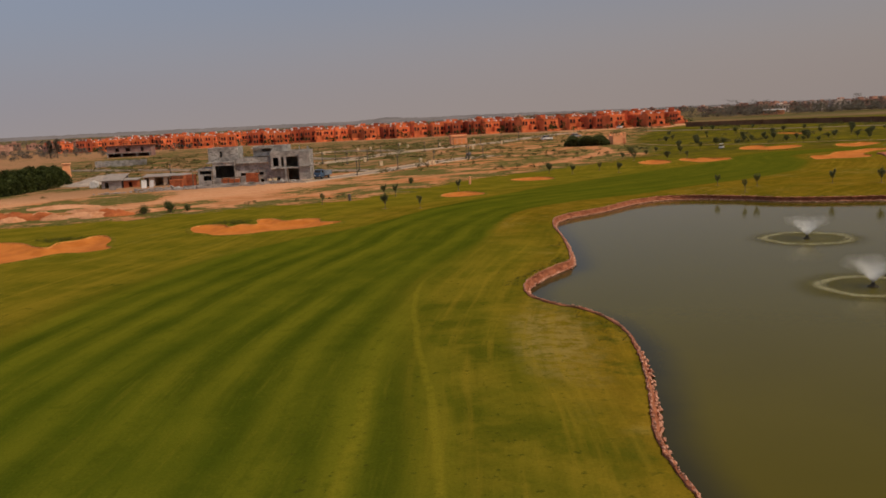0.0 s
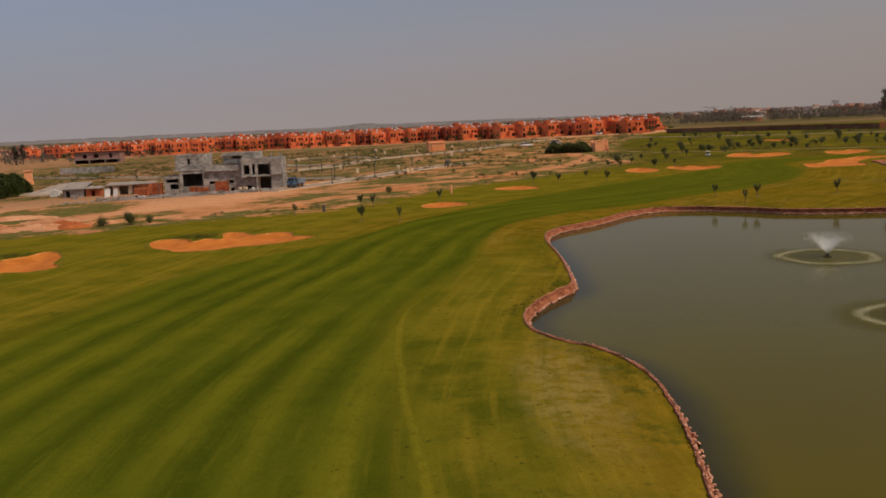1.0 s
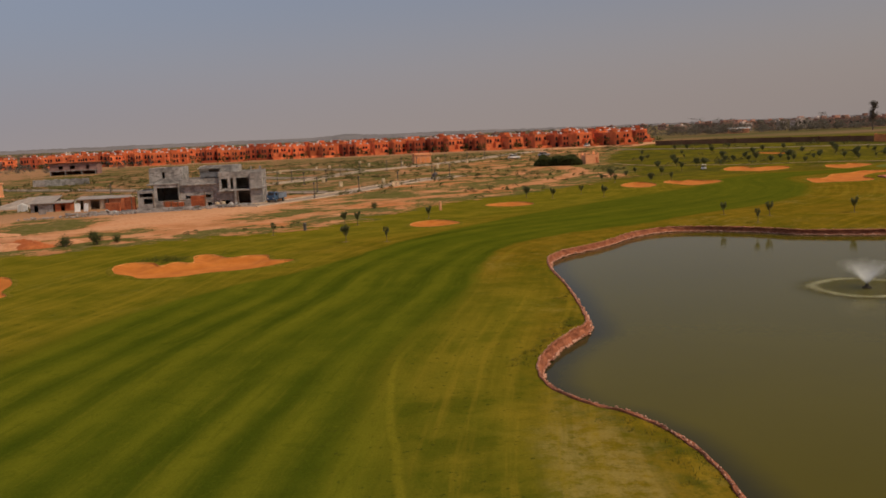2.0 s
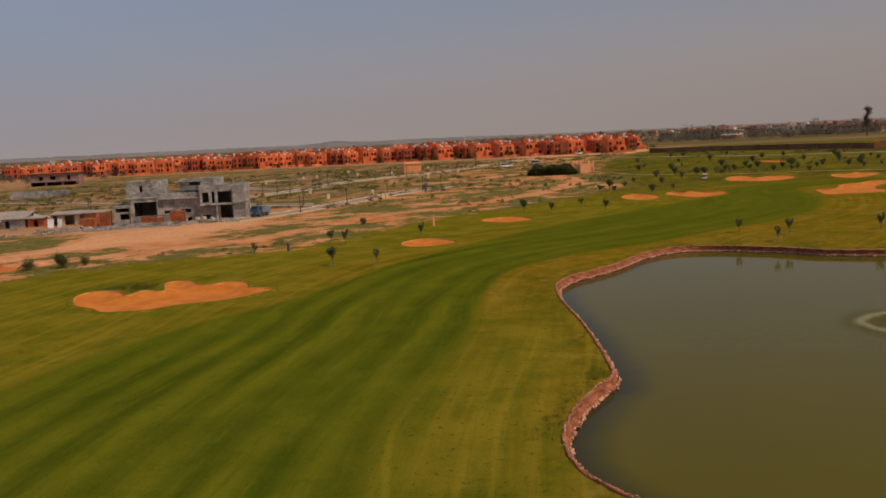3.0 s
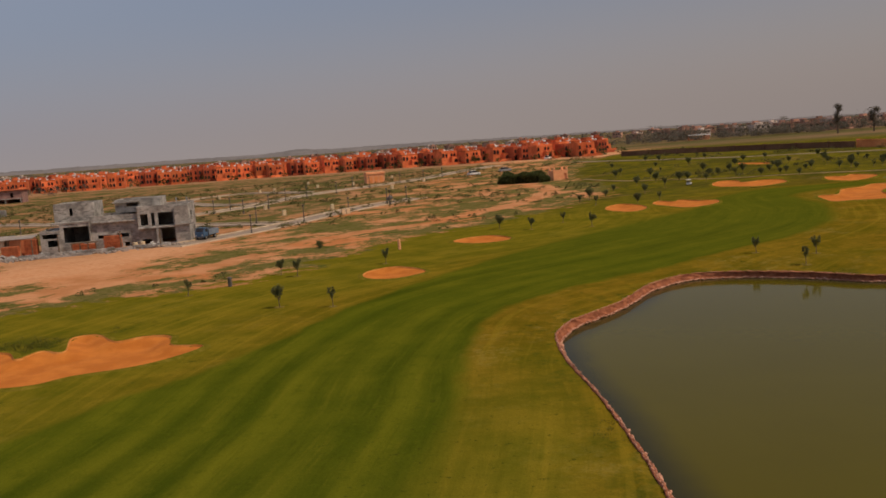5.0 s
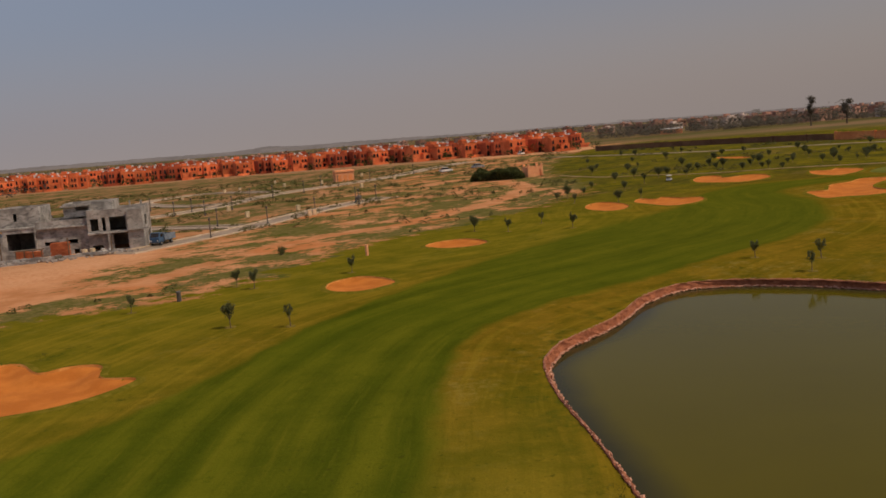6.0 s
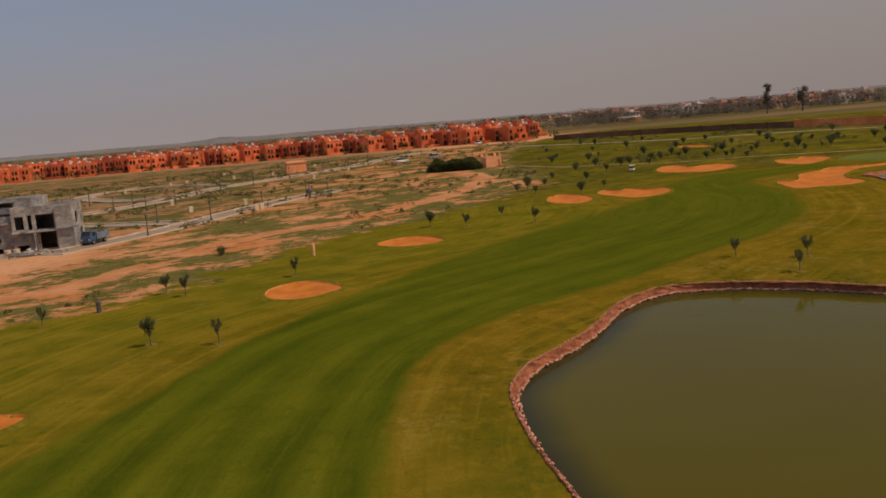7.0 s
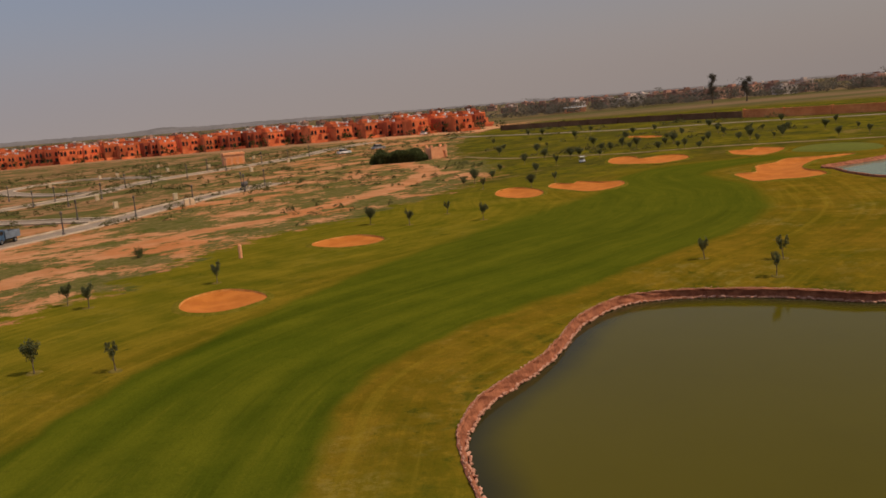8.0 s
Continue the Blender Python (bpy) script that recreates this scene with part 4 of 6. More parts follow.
OLIVE_KINDS = [(21, 1.9, 0.90, 4, "young olive tree with a vase-shaped grey-green crown on grass"), (22, 1.75, 0.66, 3, "slender young olive tree with a narrow crown on grass"),
               (23, 1.65, 0.80, 3, "small forked olive tree with sparse leaves on grass"), (24, 2.1, 1.15, 5, "bushy young olive tree with a dense dark crown")]
OLIVE_SPOTS = [(-11.8, 87.6, 0), (-7.1, 85.6, 1), (-14.5, 107.6, 0), (-12.5, 105.4, 0), (-3.3, 109.4, 0), (12.0, 135.2, 3), (15.9, 131.1, 0), (21.2, 136.8, 2), (23.5, 128.0, 0),
               (31.8, 94.2, 2), (33.6, 87.9, 1), (36.0, 91.0, 2), (-22.2, 98.6, 1), (44.9, 89.7, 0), (49.5, 86.4, 0),
               (29.8, 168.0, 3), (32.1, 170.5, 3), (31.1, 160.5, 2), (35.9, 174.0, 3), (40.2, 186, 3), (36.9, 155.3, 3), (43.6, 175.5, 3), (41.7, 159.3, 2)]
FAR_SPOTS = [(50.4, 185.5), (56.4, 195.4), (58.2, 195.5), (64.8, 201.0), (66.6, 201.0), (68.6, 195.9), (71.6, 199.8), (71.3, 189.2), (76.3, 197.1), (75.1, 188.9), (75.7, 187.4), (77.0, 184.2),
             (73.3, 268.0), (71.8, 276.9), (72.8, 239.8), (81.9, 253.8), (84.0, 231.1), (90.8, 234.2), (101.2, 227.1), (82.6, 193.6), (91.8, 203.0), (88.1, 190.2), (91.0, 191.1), (88.5, 184.4),
             (102.6, 206.4), (94.3, 188.4), (97.0, 189.9), (106.3, 202.9), (117.4, 223.5), (120.1, 207.0), (106.0, 176.9), (100.5, 177.8), (54.0, 236.0), (58.0, 262.0), (66.0, 246.0), (62.0, 228.0),
             (79.2, 199.5), (80.6, 202.0), (84.8, 196.0), (86.2, 198.6), (93.8, 196.4), (95.5, 199.8), (99.2, 193.0), (101.0, 197.5), (109.4, 195.0), (112.0, 188.4), (68.2, 215.0), (77.5, 219.6),
             (88.0, 214.0), (96.0, 213.2), (60.5, 190.6), (53.2, 201.4), (47.6, 196.2), (71.0, 205.8), (82.2, 209.0), (104.8, 214.6), (49.8, 224.0), (56.2, 216.4)]
kinds = {}
rng = random.Random(77)
for x, y, k in OLIVE_SPOTS + [(x, y, 3 if i % 5 else 0) for i, (x, y) in enumerate(FAR_SPOTS)]:
    size = rng.uniform(0.62, 1.08) if y > 150 else rng.uniform(0.84, 1.02)
    m = spot(x, y, rng.uniform(0, 360)) @ Matrix.Diagonal((size * 0.9, size * 0.9, size, 1))
    if k not in kinds:
        sd, h, w, fork, label = OLIVE_KINDS[k]
        kinds[k] = olive_thing(sd, h, w, fork, label, m)
    else:
        c = copy_thing(kinds[k], Matrix.Identity(4))
        c.matrix_basis = m


# ---- hedge, bushes and scrub ----
def bush_mass(line, width, height, count, leaf, seed, core=True):
    """A mass of foliage along a line, widest at half height: leaves over an uneven body, and a dark core inside."""
    rng = random.Random(seed)
    leaves, body = Shape(), Shape()
    n = len(line)
    for _ in range(count):
        i = rng.randrange(n - 1)
        t = rng.random()
        p = line[i] * (1 - t) + line[i + 1] * t
        a = rng.uniform(0, math.pi)
        lump = 0.80 + 0.30 * noise.noise(Vector((p[0] * 0.35, p[1] * 0.35, a * 1.4))) + rng.uniform(-0.08, 0.10)
        end = min(1.0, 0.35 + 2.2 * min(i + t, n - 1 - i - t) / (n - 1) * 2)
        d = line[i + 1] - line[i]
        q = np.array([-d[1], d[0]]) / (np.linalg.norm(d) + 1e-9)
        o = math.cos(a) * width * lump * end
        z = (math.sin(a) ** 0.7) * height * lump * end
        x, y = p[0] + q[0] * o, p[1] + q[1] * o
        leaf_quad(leaves, (x, y, land_at(p[0], p[1]) + max(z, 0.05)), leaf, rng, -0.8)
    for i in range(n):
        end = min(1.0, 0.35 + 2.2 * min(i, n - 1 - i) / (n - 1) * 2)
        d = line[min(i + 1, n - 1)] - line[max(i - 1, 0)]
        q = np.array([-d[1], d[0]]) / (np.linalg.norm(d) + 1e-9)
        base = land_at(*line[i]) - 0.1
        for j in range(9):
            a = math.pi * j / 8
            body.v.append((line[i][0] + q[0] * math.cos(a) * width * 0.68 * end, line[i][1] + q[1] * math.cos(a) * width * 0.68 * end, base + math.sin(a) * height * 0.66 * end))
    body.f = [(i * 9 + j, i * 9 + j + 1, (i + 1) * 9 + j + 1, (i + 1) * 9 + j) for i in range(n - 1) for j in range(8)]
    return leaves, body


def hedge(name, label, category, line, width, height, count, leaf, seed):
    root = thing(name, label, category)
    leaves, body = bush_mass(line, width, height, count, leaf, seed)
    part("foliage", leaves, HEDGE_LEAF if name == "hedge" else BUSH_LEAF, root, "dense dark green leaves")
    part("inner_growth", body, HEDGE_CORE, root, "inner branches and leaves")


hedge("hedge", "tall dense dark green hedge row on red soil", "hedge", spline([(-113, 203), (-109, 188), (-106, 171), (-106, 155), (-112, 141), (-124, 129)], 1.5), 4.2, 5.4, 34000, 0.30, 31)
hedge("bush", "wide dark green bush beside a small salmon hut", "bush", spline([(23.4, 243), (26.5, 240.5), (30.5, 238.5), (36.0, 237)], 0.8), 2.5, 3.1, 9000, 0.24, 32)


def shrub(seed, height, count, label, x, y):
    rng = random.Random(seed)
    root = thing("shrub", label, "shrub", "wild shrubs", "", spot(x, y))
    leaves = Shape()
    for i in range(6):
        a = rng.uniform(0, 6.28)
        tip = Vector((math.cos(a) * height * 0.4, math.sin(a) * height * 0.4, height * rng.uniform(0.6, 0.95)))
        part("stem", Shape().tube([(0, 0, -0.1), tip * 0.5 + Vector((0, 0, 0.1)), tip], [0.05, 0.03, 0.01], 5), BARK, root)
        for _ in range(count // 2):
            q = tip * rng.uniform(0.40, 1.0) + Vector((rng.gauss(0, 0.16), rng.gauss(0, 0.16), rng.gauss(0, 0.15))) * height
            q.z = max(q.z, 0.05)
            leaf_quad(leaves, q, 0.075 * height ** 0.5, rng)
    part("foliage", leaves, BUSH_LEAF, root, "dark green leaves")
    return root


for sd, h, n, x, y, label in ((41, 1.6, 420, -44.3, 99.0, "round dark green shrub at the edge of bare soil"), (42, 1.25, 260, -47.9, 98.2, "low dusty shrub on red soil"),
                              (43, 1.0, 220, -42.2, 100.0, "small green shrub beside a larger one"), (44, 1.0, 240, -12.6, 130.5, "dark low shrub on red scrubland")):
    shrub(sd, h, n, label, x, y)


def scatter_scrub():
    """Low scrub over the waste land and the far rough, too many to count."""
    rng = random.Random(51)
    s = Shape()
    xs = np.array([rng.uniform(-150, 130) for _ in range(5200)])
    ys = np.array([92 + 268 * rng.random() ** 1.2 for _ in range(5200)])
    d, side = line_distance(xs, ys, SOIL_EDGE)
    zs = land(xs, ys)
    made = 0
    for x, y, z, q in zip(xs, ys, zs, d * side):
        wild = noise.noise(Vector((x * 0.05, y * 0.05, 3)))
        if not (q > 2 and (y > 145 or q < 9) and wild > (-0.12 if y > 175 else 0.20) or q < -6 and y > 188 and wild > 0.18) or made >= 1500:
            continue
        big = 1.3 if y > 180 else 1.0
        h, wide, many = rng.uniform(0.2, 0.75) * big, rng.uniform(0.3, 0.95) * big, 34
        if rng.random() < 0.10:
            h, wide, many = rng.uniform(0.7, 1.2) * big, rng.uniform(1.1, 2.0) * big, 130
        for _ in range(many):
            a, u = rng.uniform(0, 6.283), rng.random() ** 0.5
            leaf_quad(s, (x + math.cos(a) * wide * u, y + math.sin(a) * wide * u, z + 0.04 + h * (1 - u * u) * rng.uniform(0.4, 1.0)), 0.15 * big, rng, -1.8)
        made += 1
    single("scrub", s, SCRUB_LEAF, "low dry scrub tufts scattered over red soil", "scrub", "", "stuff")


scatter_scrub()


def bank_weeds():
    """Dark weeds and long grass along the pond's edge and behind the bunkers, too many to count."""
    rng = random.Random(57)
    s = Shape()

    def tuft(x, y, h, w, n):
        z = land_at(x, y)
        for _ in range(n):
            a, u = rng.uniform(0, 6.283), rng.random() ** 0.6
            p = Vector((x + math.cos(a) * w * u, y + math.sin(a) * w * u, z - 0.03))
            lean = Vector((math.cos(a) * rng.uniform(0.1, 0.6), math.sin(a) * rng.uniform(0.1, 0.6), 1)) * h * rng.uniform(0.5, 1.1)
            side = Vector((-math.sin(a), math.cos(a), 0)) * rng.uniform(0.008, 0.02)
            s.add([p - side, p + side, p + lean], [(0, 1, 2)])

    nrm = inward(POND)
    for p, q in zip(POND, nrm):
        if p[0] > 50 or p[1] < 0 or noise.noise(Vector((p[0] * 0.11, p[1] * 0.11, 7.0))) < 0.02:
            continue
        for _ in range(3):
            o = 0.25 + abs(rng.gauss(0, 0.7))
            tuft(p[0] - q[0] * o + rng.uniform(-0.3, 0.3), p[1] - q[1] * o + rng.uniform(-0.3, 0.3), rng.uniform(0.06, 0.16), rng.uniform(0.15, 0.45), 22)
    for cx, cy, rx, ry, n in ((-29.5, 80.6, 4.6, 2.6, 90), (-46.6, 71.8, 3.6, 2.0, 60)):
        for _ in range(n):
            x, y = cx + rng.gauss(0, rx * 0.5), cy + rng.gauss(0, ry * 0.5)
            if not any(inside(np.array([x]), np.array([y]), o)[0] for o, _ in OUTLINES.values()):
                tuft(x, y, rng.uniform(0.15, 0.4), rng.uniform(0.2, 0.5), 16)
    single("long_grass", s, WEED, "dark long grass and weeds along banks and bunkers", "grass", "", "stuff")


bank_weeds()


# ---- roads with kerbs ----
def ribbon(line, offset_a, offset_b, up, thick):
    """A slab that follows a line between two offsets, draped on the ground."""
    d = np.gradient(line, axis=0)
    d /= np.linalg.norm(d, axis=1)[:, None]
    q = np.stack([-d[:, 1], d[:, 0]], -1)
    s = Shape()
    z = land(line[:, 0], line[:, 1])
    for p, n, h in zip(line, q, z):
        for o, dz in ((offset_a, up - thick), (offset_a, up), (offset_b, up), (offset_b, up - thick)):
            s.v.append((p[0] + n[0] * o, p[1] + n[1] * o, h + dz))
    s.f = [(i * 4 + k, i * 4 + (k + 1) % 4, (i + 1) * 4 + (k + 1) % 4, (i + 1) * 4 + k) for i in range(len(line) - 1) for k in range(4)]
    s.f += [(0, 1, 2, 3), tuple((len(line) - 1) * 4 + k for k in (3, 2, 1, 0))]
    return s


ROADS = [
    ([(-38, 150.5), (-33.5, 157), (-28, 166), (-22.5, 177), (-16.5, 191), (-8.2, 206), (2, 217)], 5.0, "dusty estate road with pale kerbs past a building site"),
    ([(-25.5, 179), (-37.4, 187.4), (-60, 205), (-98, 238), (-150, 272)], 4.5, "dusty side road with pale kerbs across scrubland"),
    ([(-110, 182), (-75, 206), (-53, 221.6), (-40.1, 238.4), (-33, 259), (-25.6, 270), (-12.5, 282.5), (3, 300), (22, 337), (36, 358)], 5.0, "long straight estate road with pale kerbs"),
    ([(-39, 246), (-51, 252), (-63, 268), (-69.5, 283), (-66, 295), (-55, 302), (-44, 294), (-31, 279)], 4.0, "curved estate road with pale kerbs on scrubland"),
    ([(60, 330), (70, 303), (89, 258), (114, 239), (138, 218.6), (180, 190)], 3.9, "pale lane running along a long garden wall"),
    ([(44, 233), (49.3, 214.8), (58.2, 204.3), (66, 193.4), (84, 183), (104, 170)], 1.5, "narrow pale buggy path across grass"),
]
for pts, width, label in ROADS:
    line = spline(pts, 2.0)
    root = thing("road", label, "road", "", "structure")
    part("carriageway", ribbon(line, -width / 2, width / 2, 0.04, 0.3), PATH_DUST if width < 2 else LANE if width < 4 else ROAD, root, "dusty asphalt" if width > 3.95 else "trodden pale dust")
    if width > 3.95:
        for a, b in ((-width / 2 - 0.55, -width / 2 - 0.003), (width / 2 + 0.003, width / 2 + 0.55)):
            part("kerb", ribbon(line, a, b, 0.20, 0.45), KERB, root, "pale concrete kerb")


# ---- unfinished concrete villa ----
def wall_with_openings(s, x0, x1, z0, z1, y, thick, openings, along="x"):
    """A wall from x0 to x1 with real holes, in one piece; openings are (x0, x1, z0, z1)."""
    xs = sorted({x0, x1, *[o for q in openings for o in q[:2] if x0 < o < x1]})
    zs = sorted({z0, z1, *[o for q in openings for o in q[2:] if z0 < o < z1]})
    nx, nz = len(xs), len(zs)

    def solid(i, k):
        if not (0 <= i < nx - 1 and 0 <= k < nz - 1):
            return False
        mx, mz = (xs[i] + xs[i + 1]) / 2, (zs[k] + zs[k + 1]) / 2
        return not any(q[0] < mx < q[1] and q[2] < mz < q[3] for q in openings)

    def at(i, k, b):
        return b * nx * nz + k * nx + i

    verts = [(x, y + b * thick, z) if along == "x" else (y + (1 - b) * thick, x, z) for b in (0, 1) for z in zs for x in xs]
    faces = []
    for k in range(nz - 1):
        for i in range(nx - 1):
            if not solid(i, k):
                continue
            a, b, c, d = (i, k), (i + 1, k), (i + 1, k + 1), (i, k + 1)
            faces.append((at(*a, 0), at(*b, 0), at(*c, 0), at(*d, 0)))
            faces.append((at(*d, 1), at(*c, 1), at(*b, 1), at(*a, 1)))
            for p, q, side in ((a, b, (i, k - 1)), (b, c, (i + 1, k)), (c, d, (i, k + 1)), (d, a, (i - 1, k))):
                if not solid(*side):
                    faces.append((at(*q, 0), at(*p, 0), at(*p, 1), at(*q, 1)))
    used = sorted({i for f in faces for i in f})
    order = {v: i for i, v in enumerate(used)}
    return s.add([verts[i] for i in used], [tuple(order[i] for i in f) for f in faces])


def hollow_block(root, x0, x1, y0, y1, z0, z1, openings=(), side=(), parapet=0.5, floors=()):
    t = 0.22
    part("front_wall", wall_with_openings(Shape(), x0, x1, z0, z1, y0, t, openings), CONCRETE, root)
    part("side_wall", wall_with_openings(Shape(), y0 + t, y1, z0, z1, x0, t, (), "y"), CONCRETE, root)
    part("side_wall", wall_with_openings(Shape(), y0 + t, y1, z0, z1, x1 - t, t, side, "y"), CONCRETE, root)
    part("back_wall", wall_with_openings(Shape(), x0 + t, x1 - t, z0, z1, y1 - t, t, ()), CONCRETE, root)
    for z in (*floors, z1 - parapet):
        part("slab", Shape().box(x0 + t, x1 - t, y0 + t, y1 - t, z - 0.2, z), CONCRETE, root, "cast concrete slab")


def concrete_house():
    root = thing("unfinished_house", "unfinished two-storey villa of bare grey concrete on red soil", "house", "", "", spot(-36.6, 159.0, 7.5, -0.3) @ Matrix.Diagonal((0.885, 1, 1.03, 1)))
    hollow_block(root, -9.2, 0.0, 0.0, 9.0, -0.4, 6.35, [(-8.7, -7.4, 3.3, 5.1), (-6.8, -6.2, 3.2, 5.2), (-5.6, -2.9, 3.15, 5.2), (-5.2, -2.8, 0.45, 2.75), (-8.8, -7.0, 0.35, 1.15)],
                 [(2.0, 4.4, 3.4, 5.0), (5.4, 7.6, 0.4, 2.5)], 0.55, (0.0, 3.0))
    part("corner_wall", Shape().box(-2.5, 0.02, -0.75, -0.003, -0.4, 6.15).box(-2.5, 0.9, -1.2, -0.753, 3.1, 3.35), CONCRETE, root)
    part("ledge", Shape().box(-9.2, -2.51, -0.6, -0.003, 2.82, 3.05), CONCRETE, root, "projecting slab edge")
    part("column", Shape().box(-6.0, -5.65, -0.55, -0.25, -0.4, 2.82), CONCRETE, root)
    hollow_block(root, -13.9, -5.6, 4.6, 11.5, 5.4, 7.45, [(-11.8, -9.7, 6.3, 6.9)], (), 0.4)
    part("canopy", Shape().box(-14.2, -9.2, 3.9, 4.597, 7.0, 7.2), CONCRETE, root, "thin concrete canopy")
    hollow_block(root, -17.8, -9.202, 0.8, 9.2, -0.4, 5.3, [(-16.6, -14.2, 1.7, 2.25), (-13.2, -11.2, 1.75, 2.35), (-12.0, -11.1, -0.4, 0.9)], (), 0.5, (0.0, 2.9))
    part("ledge", Shape().box(-17.4, -9.6, 0.3, 0.797, 4.2, 4.4), CONCRETE, root, "projecting slab edge")
    hollow_block(root, -24.2, -17.2, 2.2, 9.6, 4.5, 7.55, [(-21.5, -20.9, 5.6, 6.8)], (), 0.5)
    part("ledge", Shape().box(-24.4, -17.802, 0.2, 2.197, 4.5, 4.72), CONCRETE, root, "projecting slab edge")
    hollow_block(root, -23.0, -17.802, 0.3, 9.0, -0.5, 4.497, [(-22.4, -18.0, 1.5, 3.95)], (), 0.3, (0.2,))
    hollow_block(root, -26.4, -23.003, 0.0, 7.5, -0.6, 3.6, [(-26.0, -23.3, 2.4, 3.1), (-25.2, -23.4, 1.1, 2.1)], (), 0.25, (0.2,))
    for x, y in ((-1.2, 6.8), (-3.2, 7.4), (-0.6, 3.2)):
        part("roof_post", Shape().box(x, x + 0.22, y, y + 0.22, 5.7, 7.1), CONCRETE, root, "bare concrete column stub")


concrete_house()


def on_house(x, y, z=0.0, rz=0.0):
    """A place given along the front of the concrete villa."""
    p = spot(-36.6, 159.0, 7.5) @ Vector((x * 0.885, y, 0))
    return spot(p.x, p.y, 7.5 + rz, z)


def site_things():
    rng = random.Random(61)
    # stacks of red hollow bricks, each course set back a little unevenly
    for x, y, w, h in ((-13.2, -3.2, 2.6, 2.3), (-17.8, -1.6, 2.2, 1.2), (-19.8, -1.3, 1.8, 1.4), (-28.2, 0.6, 1.9, 2.6), (-31.5, -0.4, 2.6, 1.8)):
        root = thing("brick_stack", "stack of red hollow bricks on bare soil", "bricks", "brick stacks", "", on_house(x, y, 0, rng.uniform(-12, 12)))
        rows = max(3, int(h / 0.30))
        for r in range(rows):
            e = rng.uniform(-0.06, 0.06)
            c = Shape()
            n = int(w / 0.5)
            for i in range(n):
                a = -w / 2 + i * w / n
                c.box(a + 0.01 + e, a + w / n - 0.01 + e, -0.5 + rng.uniform(-0.04, 0.04), 0.5, r * h / rows, (r + 1) * h / rows - 0.012)
            part("brick_course", c, BRICK_RED, root)
    # low rough wall in front of the site
    low = thing("site_wall", "low rough grey wall along the building site", "wall", "", "", on_house(-14, -5.2))
    for i in range(24):
        a = -13 + i * 0.95
        part("block", Shape().box(a, a + 0.93, -0.2 + rng.uniform(-0.05, 0.05), 0.2, -0.5, 0.55 + rng.uniform(-0.12, 0.1), None, 0.03), CONCRETE, low)
    # a trestle platform
    tr = thing("trestle", "timber trestle platform in front of bare concrete", "trestle", "", "", on_house(-18.0, -3.6))
    part("deck", Shape().box(-2.0, 2.0, -0.6, 0.6, 1.55, 1.68), TIMBER, tr)
    for a in (-1.8, -0.6, 0.6, 1.8):
        part("leg", Shape().box(a - 0.07, a + 0.07, -0.5, -0.36, -0.1, 1.55), TIMBER, tr)
    # drums and posts
    for x, y in ((-9.2, -4.4), (-8.0, -4.1)):
        d = Shape().lathe(0, 0, [(0.0, -0.05), (0.42, -0.05), (0.44, 0.05), (0.42, 0.4), (0.44, 0.48), (0.42, 0.85), (0.44, 0.95), (0.38, 0.97), (0.0, 0.97)], 14)
        single("drum", d, CREAM, "cream painted drum standing on soil", "drum", "site drums", "", on_house(x, y))
    for x, y, h in ((-22.3, -3.9, 3.2), (-11.6, -4.6, 3.0), (-4.9, -4.2, 2.6), (-27.0, -3.0, 2.8)):
        single("post", Shape().tube([(0, 0, -0.3), (0.03, 0, h * 0.5), (0, 0.04, h)], [0.11, 0.10, 0.09], 7), TIMBER, "rough dark timber post standing in soil", "post", "site posts", "", on_house(x, y))
    # a pile of rubble blocks
    for x, y in ((-24.8, -3.2), (-6.0, -3.0), (-30.5, -3.4)):
        s = Shape()
        for _ in range(26):
            m = pose(rng.gauss(0, 0.9), rng.gauss(0, 0.4), abs(rng.gauss(0, 0.22)), rng.uniform(-40, 40), rng.uniform(-40, 40), rng.uniform(0, 360))
            a = rng.uniform(0.12, 0.32)
            s.box(-a, a, -a * 0.7, a * 0.7, -a * 0.5, a * 0.5, m, a * 0.12)
        single("rubble_pile", s, CONCRETE, "loose pile of grey building rubble on soil", "rubble", "rubble piles", "stuff", on_house(x, y))

    # ruined block walls and planks across the yard
    for x, y, w, h, rz in ((-33, -2.2, 5.0, 0.5, 4), (-38, -1.0, 6.0, 0.45, -6), (-30, -6.0, 7.0, 0.35, 3), (-21, -7.4, 9.0, 0.4, -2)):
        root = thing("ruined_wall", "broken low wall of grey blocks in a builders' yard", "wall", "ruined walls", "", on_house(x, y, 0, rz))
        n = int(w / 0.6)
        for i in range(n):
            part("block", Shape().box(-w / 2 + i * 0.6, -w / 2 + i * 0.6 + 0.585, -0.15 + rng.uniform(-0.05, 0.05), 0.15, -0.3, h * rng.uniform(0.55, 1.1), None, 0.02), CONCRETE, root)
    for x, y, rz in ((-28.6, -4.0, 20), (-34.5, -5.2, -30), (-24.0, -5.6, 65), (-15.5, -6.6, 10), (-40.0, -3.2, 50), (-7.0, -6.0, -15)):
        pl = Shape()
        for i in range(5):
            m = pose(rng.uniform(-0.2, 0.2), i * 0.16 - 0.4, 0.06 + 0.05 * (i % 2), 0, rng.uniform(-6, 6), rng.uniform(-14, 14))
            pl.box(-1.7, 1.7, -0.08, 0.08, -0.03, 0.03, m)
        single("plank_pile", pl, TIMBER, "loose pile of weathered planks on bare soil", "planks", "plank piles", "stuff", on_house(x, y, 0, rz))
